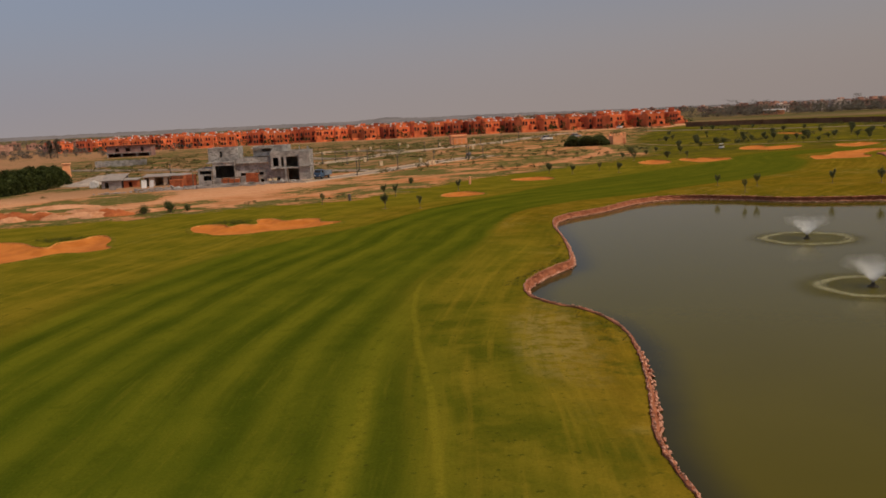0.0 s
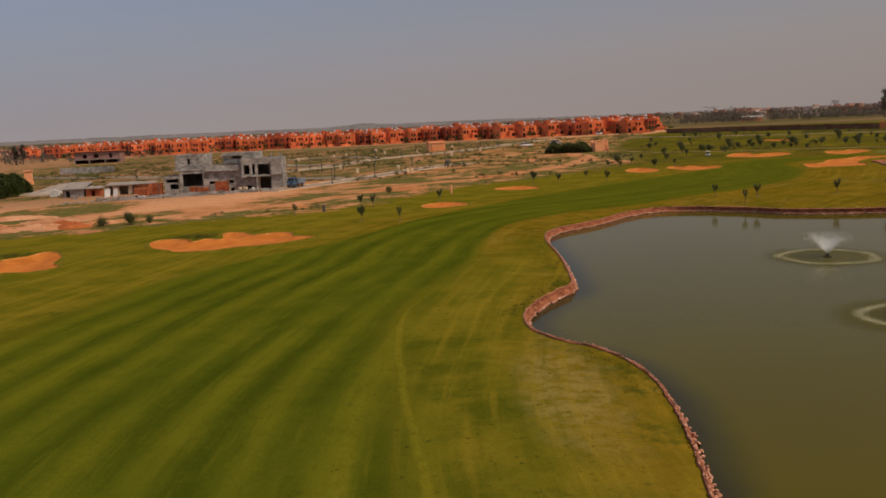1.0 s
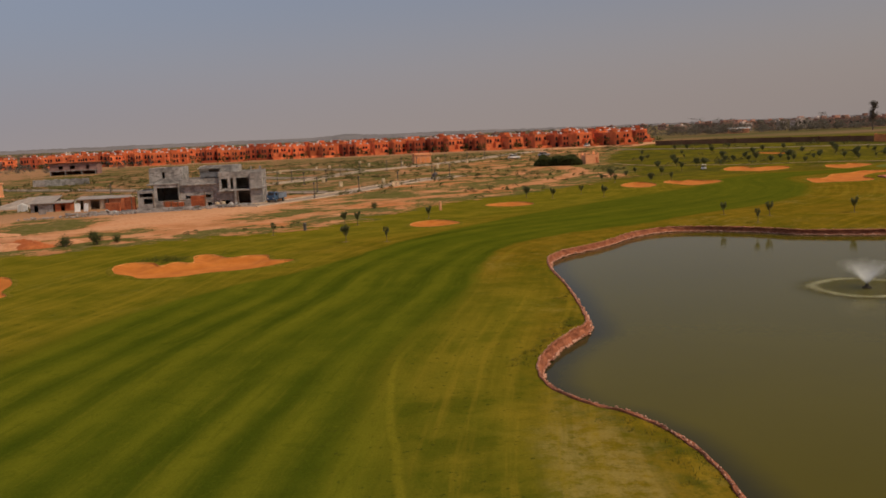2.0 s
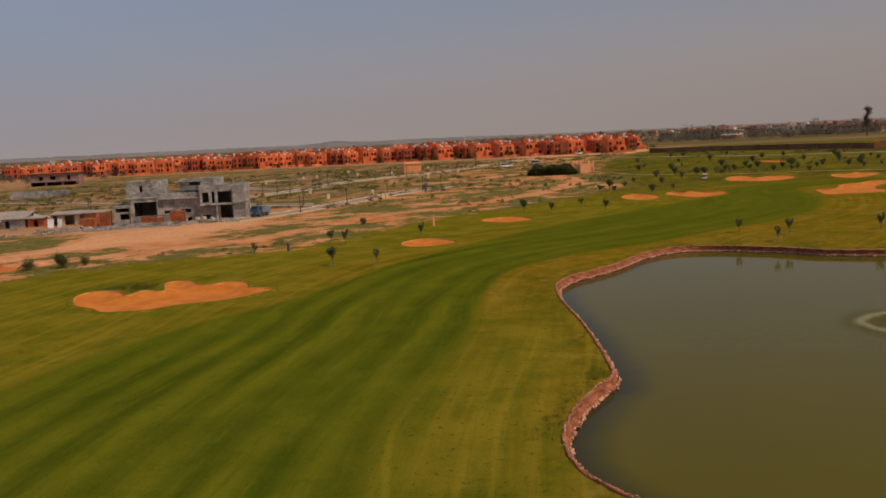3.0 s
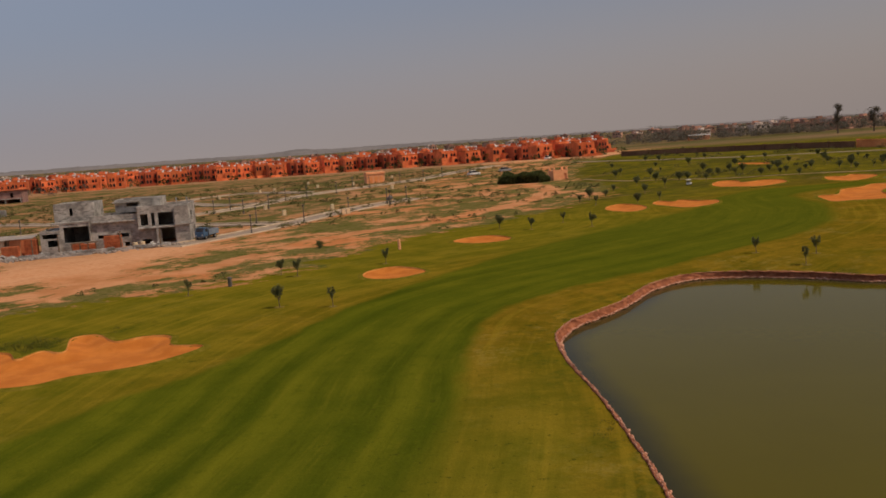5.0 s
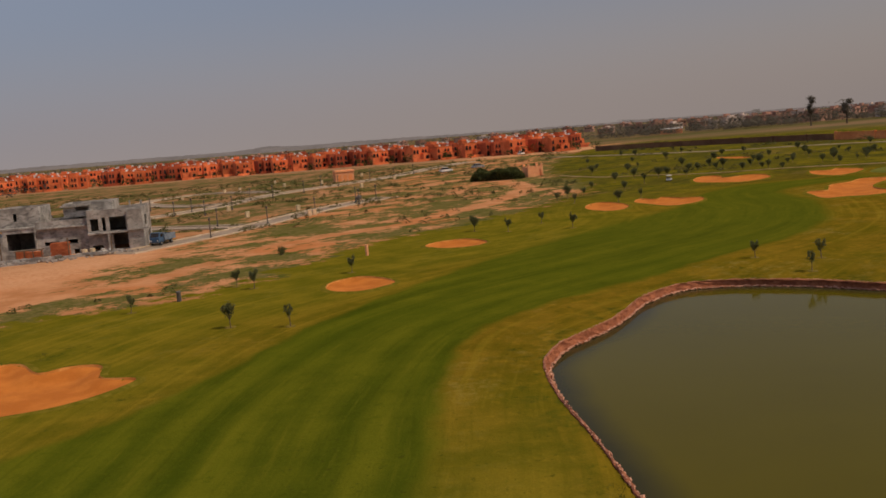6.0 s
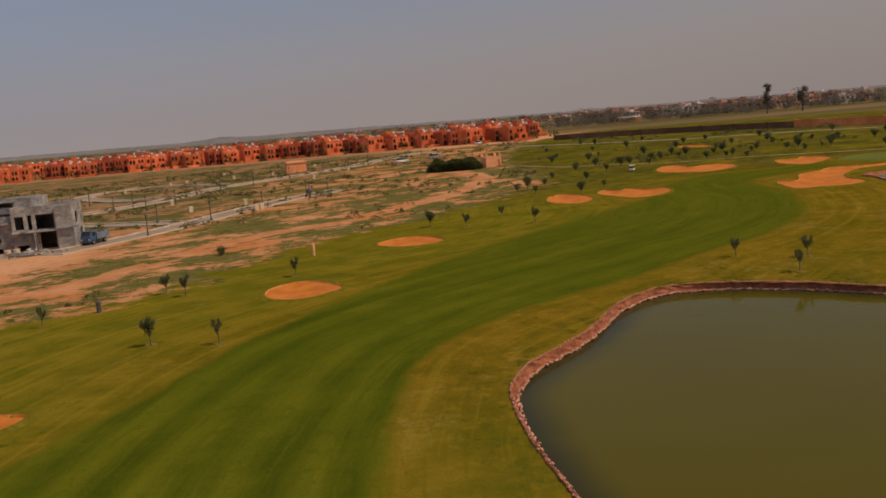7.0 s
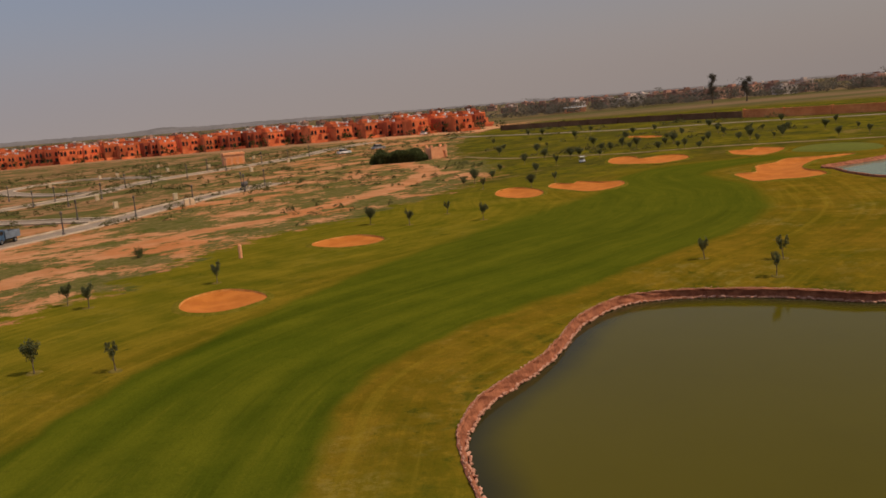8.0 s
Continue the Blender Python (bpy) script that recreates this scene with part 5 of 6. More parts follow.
    for x, y in ((-35.5, -7.2), (-27.5, -7.6), (-19.5, -5.8), (-12.5, -7.6), (-44.0, -6.4), (-3.0, -5.4)):
        s = Shape()
        for _ in range(34):
            m = pose(rng.gauss(0, 1.5), rng.gauss(0, 0.6), abs(rng.gauss(0, 0.15)), rng.uniform(-40, 40), rng.uniform(-40, 40), rng.uniform(0, 360))
            a = rng.uniform(0.10, 0.26)
            s.box(-a, a, -a * 0.7, a * 0.7, -a * 0.5, a * 0.5, m, a * 0.12)
        single("rubble_pile", s, TIN, "scattered grey-brown rubble on red soil", "rubble", "rubble piles", "stuff", on_house(x, y))


site_things()


# ---- builders' sheds west of the villa ----
def shed(x, y, rz, w, d, h, label, wall, doors, pitch=0.6):
    root = thing("shed", label, "shed", "site sheds", "", spot(x, y, rz))
    t = 0.15
    part("front_wall", wall_with_openings(Shape(), -w / 2, w / 2, -0.3, h, -d / 2, t, doors), wall, root)
    part("back_wall", Shape().box(-w / 2, w / 2, d / 2 - t, d / 2, -0.3, h + pitch - 0.02), wall, root)
    part("side_wall", Shape().box(-w / 2, -w / 2 + t, -d / 2 + t, d / 2 - t, -0.3, h), wall, root)
    part("side_wall", Shape().box(w / 2 - t, w / 2, -d / 2 + t, d / 2 - t, -0.3, h), wall, root)
    r = Shape()
    r.add([(-w / 2 - 0.3, -d / 2 - 0.4, h + 0.003), (w / 2 + 0.3, -d / 2 - 0.4, h + 0.003), (w / 2 + 0.3, d / 2 + 0.2, h + pitch), (-w / 2 - 0.3, d / 2 + 0.2, h + pitch),
           (-w / 2 - 0.3, -d / 2 - 0.4, h + 0.12), (w / 2 + 0.3, -d / 2 - 0.4, h + 0.12), (w / 2 + 0.3, d / 2 + 0.2, h + pitch + 0.12), (-w / 2 - 0.3, d / 2 + 0.2, h + pitch + 0.12)],
          [(3, 2, 1, 0), (4, 5, 6, 7), (0, 1, 5, 4), (1, 2, 6, 5), (2, 3, 7, 6), (3, 0, 4, 7)])
    part("roof", r, TIN, root, "grey sheet roof")
    return root


shed(-83.6, 169.0, 6, 4.4, 5.0, 1.7, "grey block shed with a dull sheet roof", CONCRETE, [(-1.5, -0.7, -0.3, 1.4)], 1.2)
shed(-73.2, 168.5, 6, 5.8, 3.6, 2.0, "pale block shed with open dark doorways", KERB, [(-2.6, -1.8, -0.3, 1.9), (-0.4, 1.4, -0.3, 1.8), (2.4, 3.0, -0.3, 1.9)], 0.4)
shed(-67.9, 168.0, 6, 3.6, 2.6, 2.0, "low orange-tan block store with a dull sheet roof", BRICK_PALE, [(1.2, 2.1, -0.3, 1.4)], 0.3)
shed(-79.4, 168.2, 8, 3.0, 2.4, 1.6, "tiny red brick lean-to between two sheds", BRICK_RED, [(-0.4, 0.4, -0.3, 1.2)], 0.3)
yard_wall = thing("yard_wall", "long pale grey block wall in scrub before an unfinished house", "wall", "", "", spot(-131.5, 282.0, 10))
for i in range(16):
    part("block", Shape().box(-9.0 + i * 1.12, -9.0 + i * 1.12 + 1.10, -0.15, 0.15, -0.6, 2.1 + 0.12 * math.sin(i * 2.3)), CONCRETE, yard_wall)
s = Shape()
for i in range(7):
    s.box(-0.9 + i * 0.28, -0.64 + i * 0.28, -0.35 + 0.05 * (i % 2), 0.35, -0.1, 1.7 - 0.13 * abs(i - 3), None, 0.05)
single("plastic_sheeting", s, WHITE, "bundle of white plastic sheeting beside a shed", "sheeting", "", "", spot(-90.3, 172.5, 6))


def leaning_panels():
    """Sheet panels and a pallet left standing about the yard."""
    for x, y, rz, w, h, material, label in ((-73.9, 161.5, 8, 1.1, 1.7, WHITE, "white door leaf leaning in a builders' yard"), (-72.4, 161.9, -6, 0.9, 1.6, WHITE, "white door leaf leaning in a builders' yard"),
                                            (-67.9, 163.0, 4, 1.0, 0.9, WHITE, "small white panel leaning in a builders' yard"), (-80.2, 160.0, -10, 1.6, 0.9, TIN, "dented grey sheet leaning in a builders' yard"),
                                            (-62.6, 157.5, 12, 2.1, 2.5, BRICK_RED, "tall rust-orange panel leaning in a builders' yard")):
        lean = pose(0, 0, 0, -14)
        root = thing("panel", label, "panel", "yard panels", "", spot(x, y, rz))
        part("sheet", Shape().box(-w / 2, w / 2, -0.03, 0.03, -0.1, h, lean, 0.008), material, root)
        part("prop", Shape().tube([(0, 0.75, -0.1), (0, 0.30, h * 0.85)], [0.045, 0.04], 6), TIMBER, root, "timber prop")


leaning_panels()


def gate_pier():
    """A stout salmon pier with a flared pale cap behind the hedge."""
    root = thing("gate_pier", "stout salmon gate pier with a pale flared cap behind a hedge", "gate pier", "", "", spot(-126.5, 232.0, 26))
    part("shaft", Shape().box(-1.15, 1.15, -1.0, 1.0, -0.8, 3.6, None, 0.06), SALMON, root)
    part("cap", Shape().box(-1.25, 1.25, -1.1, 1.1, 3.603, 3.85).box(-1.35, 1.35, -1.2, 1.2, 3.853, 4.05, None, 0.1), SALMON, root, "pale flared cap")
    part("plinth", Shape().box(-1.35, 1.35, -1.2, 1.2, -0.8, 0.3, None, 0.05), SALMON, root)


gate_pier()
def mound(x, y, rx, ry, h, seed, label, material=MOUND, lumpy=1.0):
    rng = random.Random(seed)
    s = Shape()
    n, rings = 30, 9
    for k in range(rings):
        r = 1 - k / rings
        for j in range(n):
            a = 2 * math.pi * j / n
            w = 1 + 0.22 * noise.noise(Vector((math.cos(a) * 1.7 + seed, math.sin(a) * 1.7, k * 0.3)))
            px, py = math.cos(a) * rx * r * w, math.sin(a) * ry * r * w
            z = h * (1 - r ** 1.4) * (1 + 0.5 * lumpy * noise.noise(Vector((px * 0.9, py * 0.9, seed)))) + h * 0.22 * lumpy * noise.noise(Vector((px * 2.3, py * 2.3, seed + 4.0))) + rng.uniform(-0.05, 0.07) - (0.15 if k == 0 else 0)
            s.v.append((px, py, z + land_at(x + px, y + py) - land_at(x, y)))
    s.v.append((0, 0, h))
    s.f = [(k * n + j, k * n + (j + 1) % n, (k + 1) * n + (j + 1) % n, (k + 1) * n + j) for k in range(rings - 1) for j in range(n)]
    s.f += [((rings - 1) * n + j, (rings - 1) * n + (j + 1) % n, len(s.v) - 1) for j in range(n)]
    single("soil_mound", s, material, label, "mound", "soil mounds", "", spot(x, y), True)


for i, (x, y, rx, ry, h, red) in enumerate(((-52.0, 98.6, 2.6, 1.8, 0.8, True), (-58, 101, 4.5, 2.6, 0.6, False), (-64, 100, 3.6, 2.0, 0.9, True), (-71, 103.5, 5.0, 2.6, 0.8, True), (-60, 110, 6, 2.6, 0.5, False),
                                             (-80, 99, 5.5, 3, 0.9, False), (-70, 118, 7, 3, 0.5, False), (-88, 112, 6, 4, 0.8, False), (-76, 97.5, 4.0, 2.0, 0.7, False), (-85, 104.5, 4.0, 2.2, 0.9, True),
                                             (-55.2, 97.2, 1.8, 1.2, 0.6, False), (-61.0, 97.4, 2.2, 1.3, 0.8, False), (-67.4, 97.6, 2.4, 1.5, 0.7, False), (-73.5, 99.5, 2.0, 1.4, 0.9, False), (-66.5, 104.5, 2.6, 1.4, 0.7, False),
                                             (-78.2, 104.0, 2.4, 1.6, 0.8, False), (-57.0, 105.5, 2.0, 1.2, 0.5, True), (-82.5, 108.5, 3.0, 1.8, 0.8, False), (-90.5, 100.5, 3.4, 2.0, 1.0, False), (-49.0, 102.5, 1.6, 1.0, 0.4, False))):
    mound(x, y, rx, ry, h, 70 + i, "heap of loose red soil at the edge of grass" if red else "low pale heap of dusty soil", MOUND if red else PALE_MOUND)


GRAVEL = surface("grey_gravel", (0.40, 0.320, 0.255), (0.27, 0.215, 0.170), 0.6, 5.0, 0.95, 0.1, 0.1, 0.7)
mound(-94.0, 186.0, 9.5, 6.0, 2.2, 95, "broad grey gravel heap in a builders' yard", GRAVEL, 0.3)


# ---- terracotta villas ----
def arch_window(s_frame, s_pane, x, z, w, h, y, arched=True):
    """A window on a wall that faces -y at y: a proud surround and a pane behind it."""
    n = 7 if arched else 1
    outline = [(-w / 2, 0), (w / 2, 0), (w / 2, h - (w / 2 if arched else 0))]
    if arched:
        outline += [(w / 2 * math.cos(a), h - w / 2 + w / 2 * math.sin(a)) for a in (math.pi * i / n for i in range(1, n))]
    outline += [(-w / 2, h - (w / 2 if arched else 0))]
    k = len(outline)
    cx, cz = 0, h / 2
    outer = [(cx + (a - cx) * 1.16, cz + (b - cz) * 1.12) for a, b in outline]
    v = [(x + a, y - 0.01, z + b) for a, b in outer] + [(x + a, y - 0.16, z + b) for a, b in outer] + [(x + a, y - 0.16, z + b) for a, b in outline] + [(x + a, y - 0.02, z + b) for a, b in outline]
    f = []
    for i in range(k):
        j = (i + 1) % k
        f += [(i, j, k + j, k + i), (k + i, k + j, 2 * k + j, 2 * k + i), (2 * k + i, 2 * k + j, 3 * k + j, 3 * k + i)]
    s_frame.add(v, f)
    s_pane.add([(x + a, y - 0.03, z + b) for a, b in outline], [tuple(range(k))])


def villa(kind, render, m, label):
    """A two-storey villa of stepped cubes with arched windows, a roof terrace and a water tank."""
    rng = random.Random(300 + kind)
    root = thing("villa", label, "villa", "terracotta villas", "", m)
    wide = (11.0, 10.2, 11.8, 10.6)[kind]
    left = (0.0, 0.42, 0.30, 0.55)[kind]
    h1, h2 = 3.3, 6.4
    # main body, front bay and stair tower
    body = Shape().box(-wide / 2, wide / 2, 0.0, 9.0, -1.0, h2)
    part("wall", body, render, root)
    bx0 = -wide / 2 + left * wide * 0.9
    bx1 = bx0 + wide * (0.46, 0.50, 0.42, 0.45)[kind]
    bay_h = (h2 + 0.7, h1 + 0.4, h2 + 0.3, h1 + 0.6)[kind]
    part("front_bay", Shape().box(bx0, bx1, -3.2, -0.003, -1.0, bay_h), render, root)
    tx = wide / 2 - 3.4 if kind % 2 == 0 else -wide / 2 + 0.4
    part("stair_tower", Shape().box(tx, tx + 3.0, 3.6, 7.4, h2 + 0.003, h2 + 1.75).box(tx - 0.15, tx + 3.15, 3.45, 7.55, h2 + 1.753, h2 + 1.95), render, root)
    par = Shape()
    for a, b, c, d in ((-wide / 2, wide / 2, 0.0, 0.25), (-wide / 2, wide / 2, 8.75, 9.0), (-wide / 2, -wide / 2 + 0.25, 0.253, 8.747), (wide / 2 - 0.25, wide / 2, 0.253, 8.747)):
        par.box(a, b, c, d, h2 + 0.003, h2 + 0.8)
    part("parapet", par, render, root)
    part("roof", Shape().box(-wide / 2 + 0.253, wide / 2 - 0.253, 0.253, 8.747, h2 + 0.004, h2 + 0.12), ROOF_GREY, root, "dusty flat roof")
    part("boundary_wall", Shape().box(-wide / 2 - 0.8, wide / 2 + 0.6, -6.2, -5.9, -1.0, 1.3), render, root)
    # windows
    for x, z, w, h, y in (((bx0 + bx1) / 2, 0.5, 2.3, 2.5, -3.2),) if kind in (1, 3) else ((bx0 + (bx1 - bx0) * 0.28, 0.4, 1.55, 2.5, -3.2), (bx0 + (bx1 - bx0) * 0.72, 0.4, 1.55, 2.5, -3.2)):
        fr, pn = Shape(), Shape()
        arch_window(fr, pn, x, z, w, h, y)
        win = part("window", fr, render, root)
        part("pane", pn, GLASS_DARK, win, "dark pane")
    if bay_h > 5:
        for q in (0.3, 0.7):
            fr, pn = Shape(), Shape()
            arch_window(fr, pn, bx0 + (bx1 - bx0) * q, 4.0, 1.2, 1.8, -3.2)
            win = part("window", fr, render, root)
            part("pane", pn, GLASS_DARK, win, "dark pane")
    spots = [x for x in (-wide * 0.40, -wide * 0.2, 0.0, wide * 0.2, wide * 0.40) if not (bx0 - 0.8 < x < bx1 + 0.8)]
    for i, x in enumerate(spots):
        for z, w, h in ((0.3, 1.9, 2.6), (3.8, 1.4, 2.0)):
            if rng.random() < 0.22:
                continue
            fr, pn = Shape(), Shape()
            arch_window(fr, pn, x, z, w, h, 0.0, (i + kind) % 3 != 0)
            win = part("window", fr, render, root)
            part("pane", pn, GLASS_DARK, win, "dark pane")
    if bay_h < 5:
        for q in (0.3, 0.7):
            fr, pn = Shape(), Shape()
            arch_window(fr, pn, bx0 + (bx1 - bx0) * q, 4.3, 1.4, 1.6, 0.0)
            win = part("window", fr, render, root)
            part("pane", pn, GLASS_DARK, win, "dark pane")
    # tank and dish
    tank = Shape().lathe(tx + (-0.9 if kind % 2 == 0 else 3.9), 4.6, [(0.0, h2 + 0.1), (0.6, h2 + 0.1), (0.72, h2 + 0.25), (0.72, h2 + 1.5), (0.5, h2 + 1.65), (0.0, h2 + 1.7)], 12)
    part("water_tank", tank, WHITE, root, "white water tank")
    if kind in (1, 3):
        tank = Shape().lathe(-tx * 0.6 + 1.0, 3.0, [(0.0, h2 + 0.1), (0.5, h2 + 0.1), (0.6, h2 + 0.25), (0.6, h2 + 1.2), (0.4, h2 + 1.32), (0.0, h2 + 1.35)], 12)
        part("water_tank", tank, WHITE, root, "white water tank")
    if kind != 0:
        dish = Shape().lathe(-tx * 0.5, 3.0, [(0.05, h2 + 1.0), (0.35, h2 + 1.06), (0.55, h2 + 1.22), (0.57, h2 + 1.24), (0.04, h2 + 1.02)], 12)
        dish.tube([(-tx * 0.5, 3.0, h2), (-tx * 0.5, 3.0, h2 + 1.05)], [0.05, 0.05], 6)
        part("dish", dish, WHITE, root, "white dish")
    return root


VILLA_LABELS = ("terracotta two-storey villa with arched windows and a flat roof", "deep orange villa with a low front bay and roof tank",
                "red-rendered two-storey villa with arched windows and parapets", "bright orange villa with a stepped front and stair tower")


def villa_rows():
    rng = random.Random(91)
    d = np.gradient(VILLA_LINE, axis=0)
    d /= np.linalg.norm(d, axis=1)[:, None]
    made = {}
    for row, (back, start, every) in enumerate(((0, 20, 10.9), (26, 28, 11.4), (54, 40, 13.5), (90, 58, 17.0))):
        q = float(start)
        while q < len(VILLA_LINE) - 8:
            i = int(q)
            p, t = VILLA_LINE[i], d[i]
            n = np.array([t[1], -t[0]])
            x, y = p + n * (back + rng.uniform(-6.0, 8.0))
            ang = 17 + rng.uniform(-5, 5)
            grow = 0.74 + 0.24 * min(1.0, i / 230) + rng.uniform(-0.08, 0.10) + row * 0.04
            k = rng.randrange(4)
            m = pose(x, y, land_at(x, y), 0, 0, ang) @ Matrix.Diagonal((0.75 if row < 2 else 1.0, 1.0, grow, 1))
            if k not in made:
                made[k] = villa(k, (TERRACOTTA, TERRACOTTA, TERRACOTTA_RED, TERRACOTTA)[k], m, VILLA_LABELS[k])
            else:
                c = copy_thing(made[k], Matrix.Identity(4))
                c.matrix_basis = m
            q += every * rng.uniform(0.92, 1.12) + (3.5 if rng.random() < 0.25 else 0)


villa_rows()


def villa_gardens():
    """Trees and shrubs in the gaps and gardens of the villas, too many to count."""
    rng = random.Random(97)
    s = Shape()
    for _ in range(150):
        p = VILLA_LINE[rng.randrange(len(VILLA_LINE) - 6)]
        x, y = p[0] + rng.uniform(-3, 3), p[1] + rng.choice((-7.5, -6.0, 2.0, 6.0, 20.0)) + rng.uniform(-2, 2)
        h, z = rng.uniform(1.6, 4.6), land_at(x, y)
        for _ in range(46):
            leaf_quad(s, (x + rng.gauss(0, 0.9), y + rng.gauss(0, 0.9), z + h * (0.1 + 0.85 * rng.random())), 0.42, rng)
    single("garden_trees", s, HEDGE_LEAF, "dark green shrubs between terracotta villas", "shrubs", "", "stuff")


villa_gardens()


def grey_house():
    root = thing("unfinished_house", "unfinished mauve-rendered house with dark openings and orange roof edge", "house", "", "", spot(-172, 384, 8, -0.9) @ Matrix.Diagonal((0.85, 0.85, 0.9, 1)))
    hollow_block(root, -12, 12, 0, 10, -0.5, 7.0, [(-7.5, -5.4, 3.8, 5.6), (-1.8, 0.8, 3.8, 5.6), (6.6, 8.0, 3.6, 5.8), (-11.0, -4.2, 0.3, 2.7), (-3.4, 4.0, 0.3, 2.7), (5.0, 11.0, 0.3, 2.7)], (), 0.4, (0.0, 3.1))
    part("ledge", Shape().box(-12.6, 12.6, -1.4, -0.003, 2.95, 3.2), CONCRETE, root, "projecting slab edge")
    for x in (-11.5, -4.0, 4.4, 11.5):
        part("column", Shape().box(x - 0.2, x + 0.2, -1.3, -0.9, -0.5, 2.95), CONCRETE, root)
    part("roof_edge", Shape().box(-12.8, 12.8, -0.8, 10.6, 7.003, 7.3), TERRACOTTA, root, "orange roof edge")
    for ob in root.children:
        if ob.data and ob.data.materials[0] == CONCRETE and ob.name.split(".")[0] in ("front_wall", "side_wall", "back_wall"):
            ob.data.materials[0] = MAUVE


grey_house()


# ---- small estate buildings ----
def kiosk():
    root = thing("substation", "small salmon substation with a stepped parapet and doors", "building", "", "", spot(-11.4, 303, 14) @ Matrix.Diagonal((0.86, 0.86, 0.92, 1)))
    part("wall", Shape().box(-3.5, 3.5, -2.2, 2.2, -0.5, 3.2), SALMON, root)
    part("cornice", Shape().box(-3.75, 3.75, -2.45, 2.45, 3.203, 3.5).box(-3.6, 3.6, -2.3, 2.3, 3.503, 3.85), SALMON, root)
    for x in (-1.9, 0.1, 2.1):
        dr = part("door", Shape().box(x - 0.6, x + 0.6, -2.27, -2.203, 0.0, 2.2), ORANGE_WALL, root, "dull orange metal door")
        part("handle", Shape().box(x + 0.40, x + 0.47, -2.33, -2.273, 1.0, 1.2), CHROME, dr)


def hut():
    root = thing("hut", "small salmon hut with a crenellated top beside a bush", "hut", "", "", spot(38.7, 240.5, 12))
    part("wall", wall_with_openings(Shape(), -2.0, 2.0, -0.4, 2.6, -1.8, 0.25, [(0.9, 1.6, -0.4, 1.7)]).box(-2.0, 2.0, -1.547, 1.8, -0.4, 2.5), SALMON, root)
    for x in (-1.75, 1.75):
        part("corner_merlon", Shape().box(x - 0.3, x + 0.3, -1.85, -1.25, 2.603, 3.15, None, 0.06), SALMON, root)
        part("corner_merlon", Shape().box(x - 0.3, x + 0.3, 1.15, 1.75, 2.603, 3.15, None, 0.06), SALMON, root)


kiosk()
hut()


# ---- street lamps, cabinets, markers ----
def street_lamp(m):
    root = thing("street_lamp", "short black cast-iron street lamp beside the kerb", "street lamp", "estate street lamps", "", m)
    part("pole", Shape().lathe(0, 0, [(0.0, -0.3), (0.20, -0.3), (0.20, 0.35), (0.11, 0.5), (0.075, 2.7), (0.12, 2.75), (0.0, 2.8)], 9), BLACK_METAL, root)
    part("lantern", Shape().lathe(0, 0, [(0.0, 2.803), (0.12, 2.803), (0.19, 3.2), (0.07, 3.34), (0.0, 3.4)], 8), BLACK_METAL, root, "black lantern head")
    return root


LAMPS = [(-27.2, 161.9), (-20.2, 177.8), (-12.6, 189.5), (-4.6, 204.6), (-30.1, 183.8), (-33.5, 249.4), (-28.3, 254.2), (-5.4, 211.3), (-1.0, 213.5), (-46.5, 221.5), (-44.0, 228.2), (-38.2, 214.0), (-34.0, 224.0), (-20.8, 262.5),
         (-12.0, 275.0), (-17.5, 283.5), (4.5, 291.0), (-3.0, 293.0), (11.0, 303.5), (-58.0, 246.0), (-70.0, 213.0), (-84.0, 204.0)]
first = None
for x, y in LAMPS:
    first = copy_thing(first, spot(x, y, 40)) if first else street_lamp(spot(x, y, 40))


def cabinet(m, label):
    root = thing("utility_cabinet", label, "cabinet", "utility cabinets", "", m)
    part("body", Shape().box(-0.38, 0.38, -0.2, 0.2, -0.1, 1.05, None, 0.02), CREAM, root)
    part("cap", Shape().box(-0.43, 0.43, -0.25, 0.25, 1.053, 1.14, None, 0.04), CREAM, root)
    part("door", Shape().box(-0.30, 0.30, -0.225, -0.203, 0.1, 0.95), CREAM, root)
    return root


CABINETS = [(-13.6, 188.0), (-12.7, 188.6), (-17.1, 203.4), (-26.8, 198.6), (-34.5, 222), (-5, 262), (4.5, 286), (-30, 300), (-44, 300), (-48, 296), (-58, 282), (-18, 296), (-36, 326), (-6, 320)]
first = None
for x, y in CABINETS:
    first = copy_thing(first, spot(x, y, 30)) if first else cabinet(spot(x, y, 30), "cream utility cabinet standing on scrubland")
mk = Shape().lathe(0, 0, [(0.0, -0.2), (0.17, -0.2), (0.17, 1.15), (0.13, 1.28), (0.0, 1.3)], 10)
single("marker_post", mk, SALMON, "stout salmon marker post at the edge of grass", "post", "", "", spot(-1.9, 121.6))
st = Shape().lathe(0, 0, [(0.0, -0.2), (0.22, -0.2), (0.20, 0.75), (0.24, 0.8), (0.20, 0.95), (0.0, 0.98)], 10)
single("litter_bin", st, BLACK_METAL, "small dark bin standing on bare soil", "bin", "", "", spot(-18.9, 102.4))


# ---- vehicles ----
def wheel(root, x, y, r, w):
    tyre = part("wheel", Shape().lathe(0, 0, [(0.0, -w / 2), (r * 0.9, -w / 2), (r, -w * 0.3), (r, w * 0.3), (r * 0.9, w / 2), (0.0, w / 2)], 14, "x"), RUBBER, root, "black tyre")
    tyre.matrix_basis = pose(x, y, r, 0, 0, 90)
    part("rim", Shape().lathe(0, 0, [(0.0, -w / 2 - 0.02), (r * 0.55, -w / 2 - 0.02), (r * 0.55, w / 2 + 0.02), (0.0, w / 2 + 0.02)], 10, "x"), CHROME, tyre, "dull metal rim")


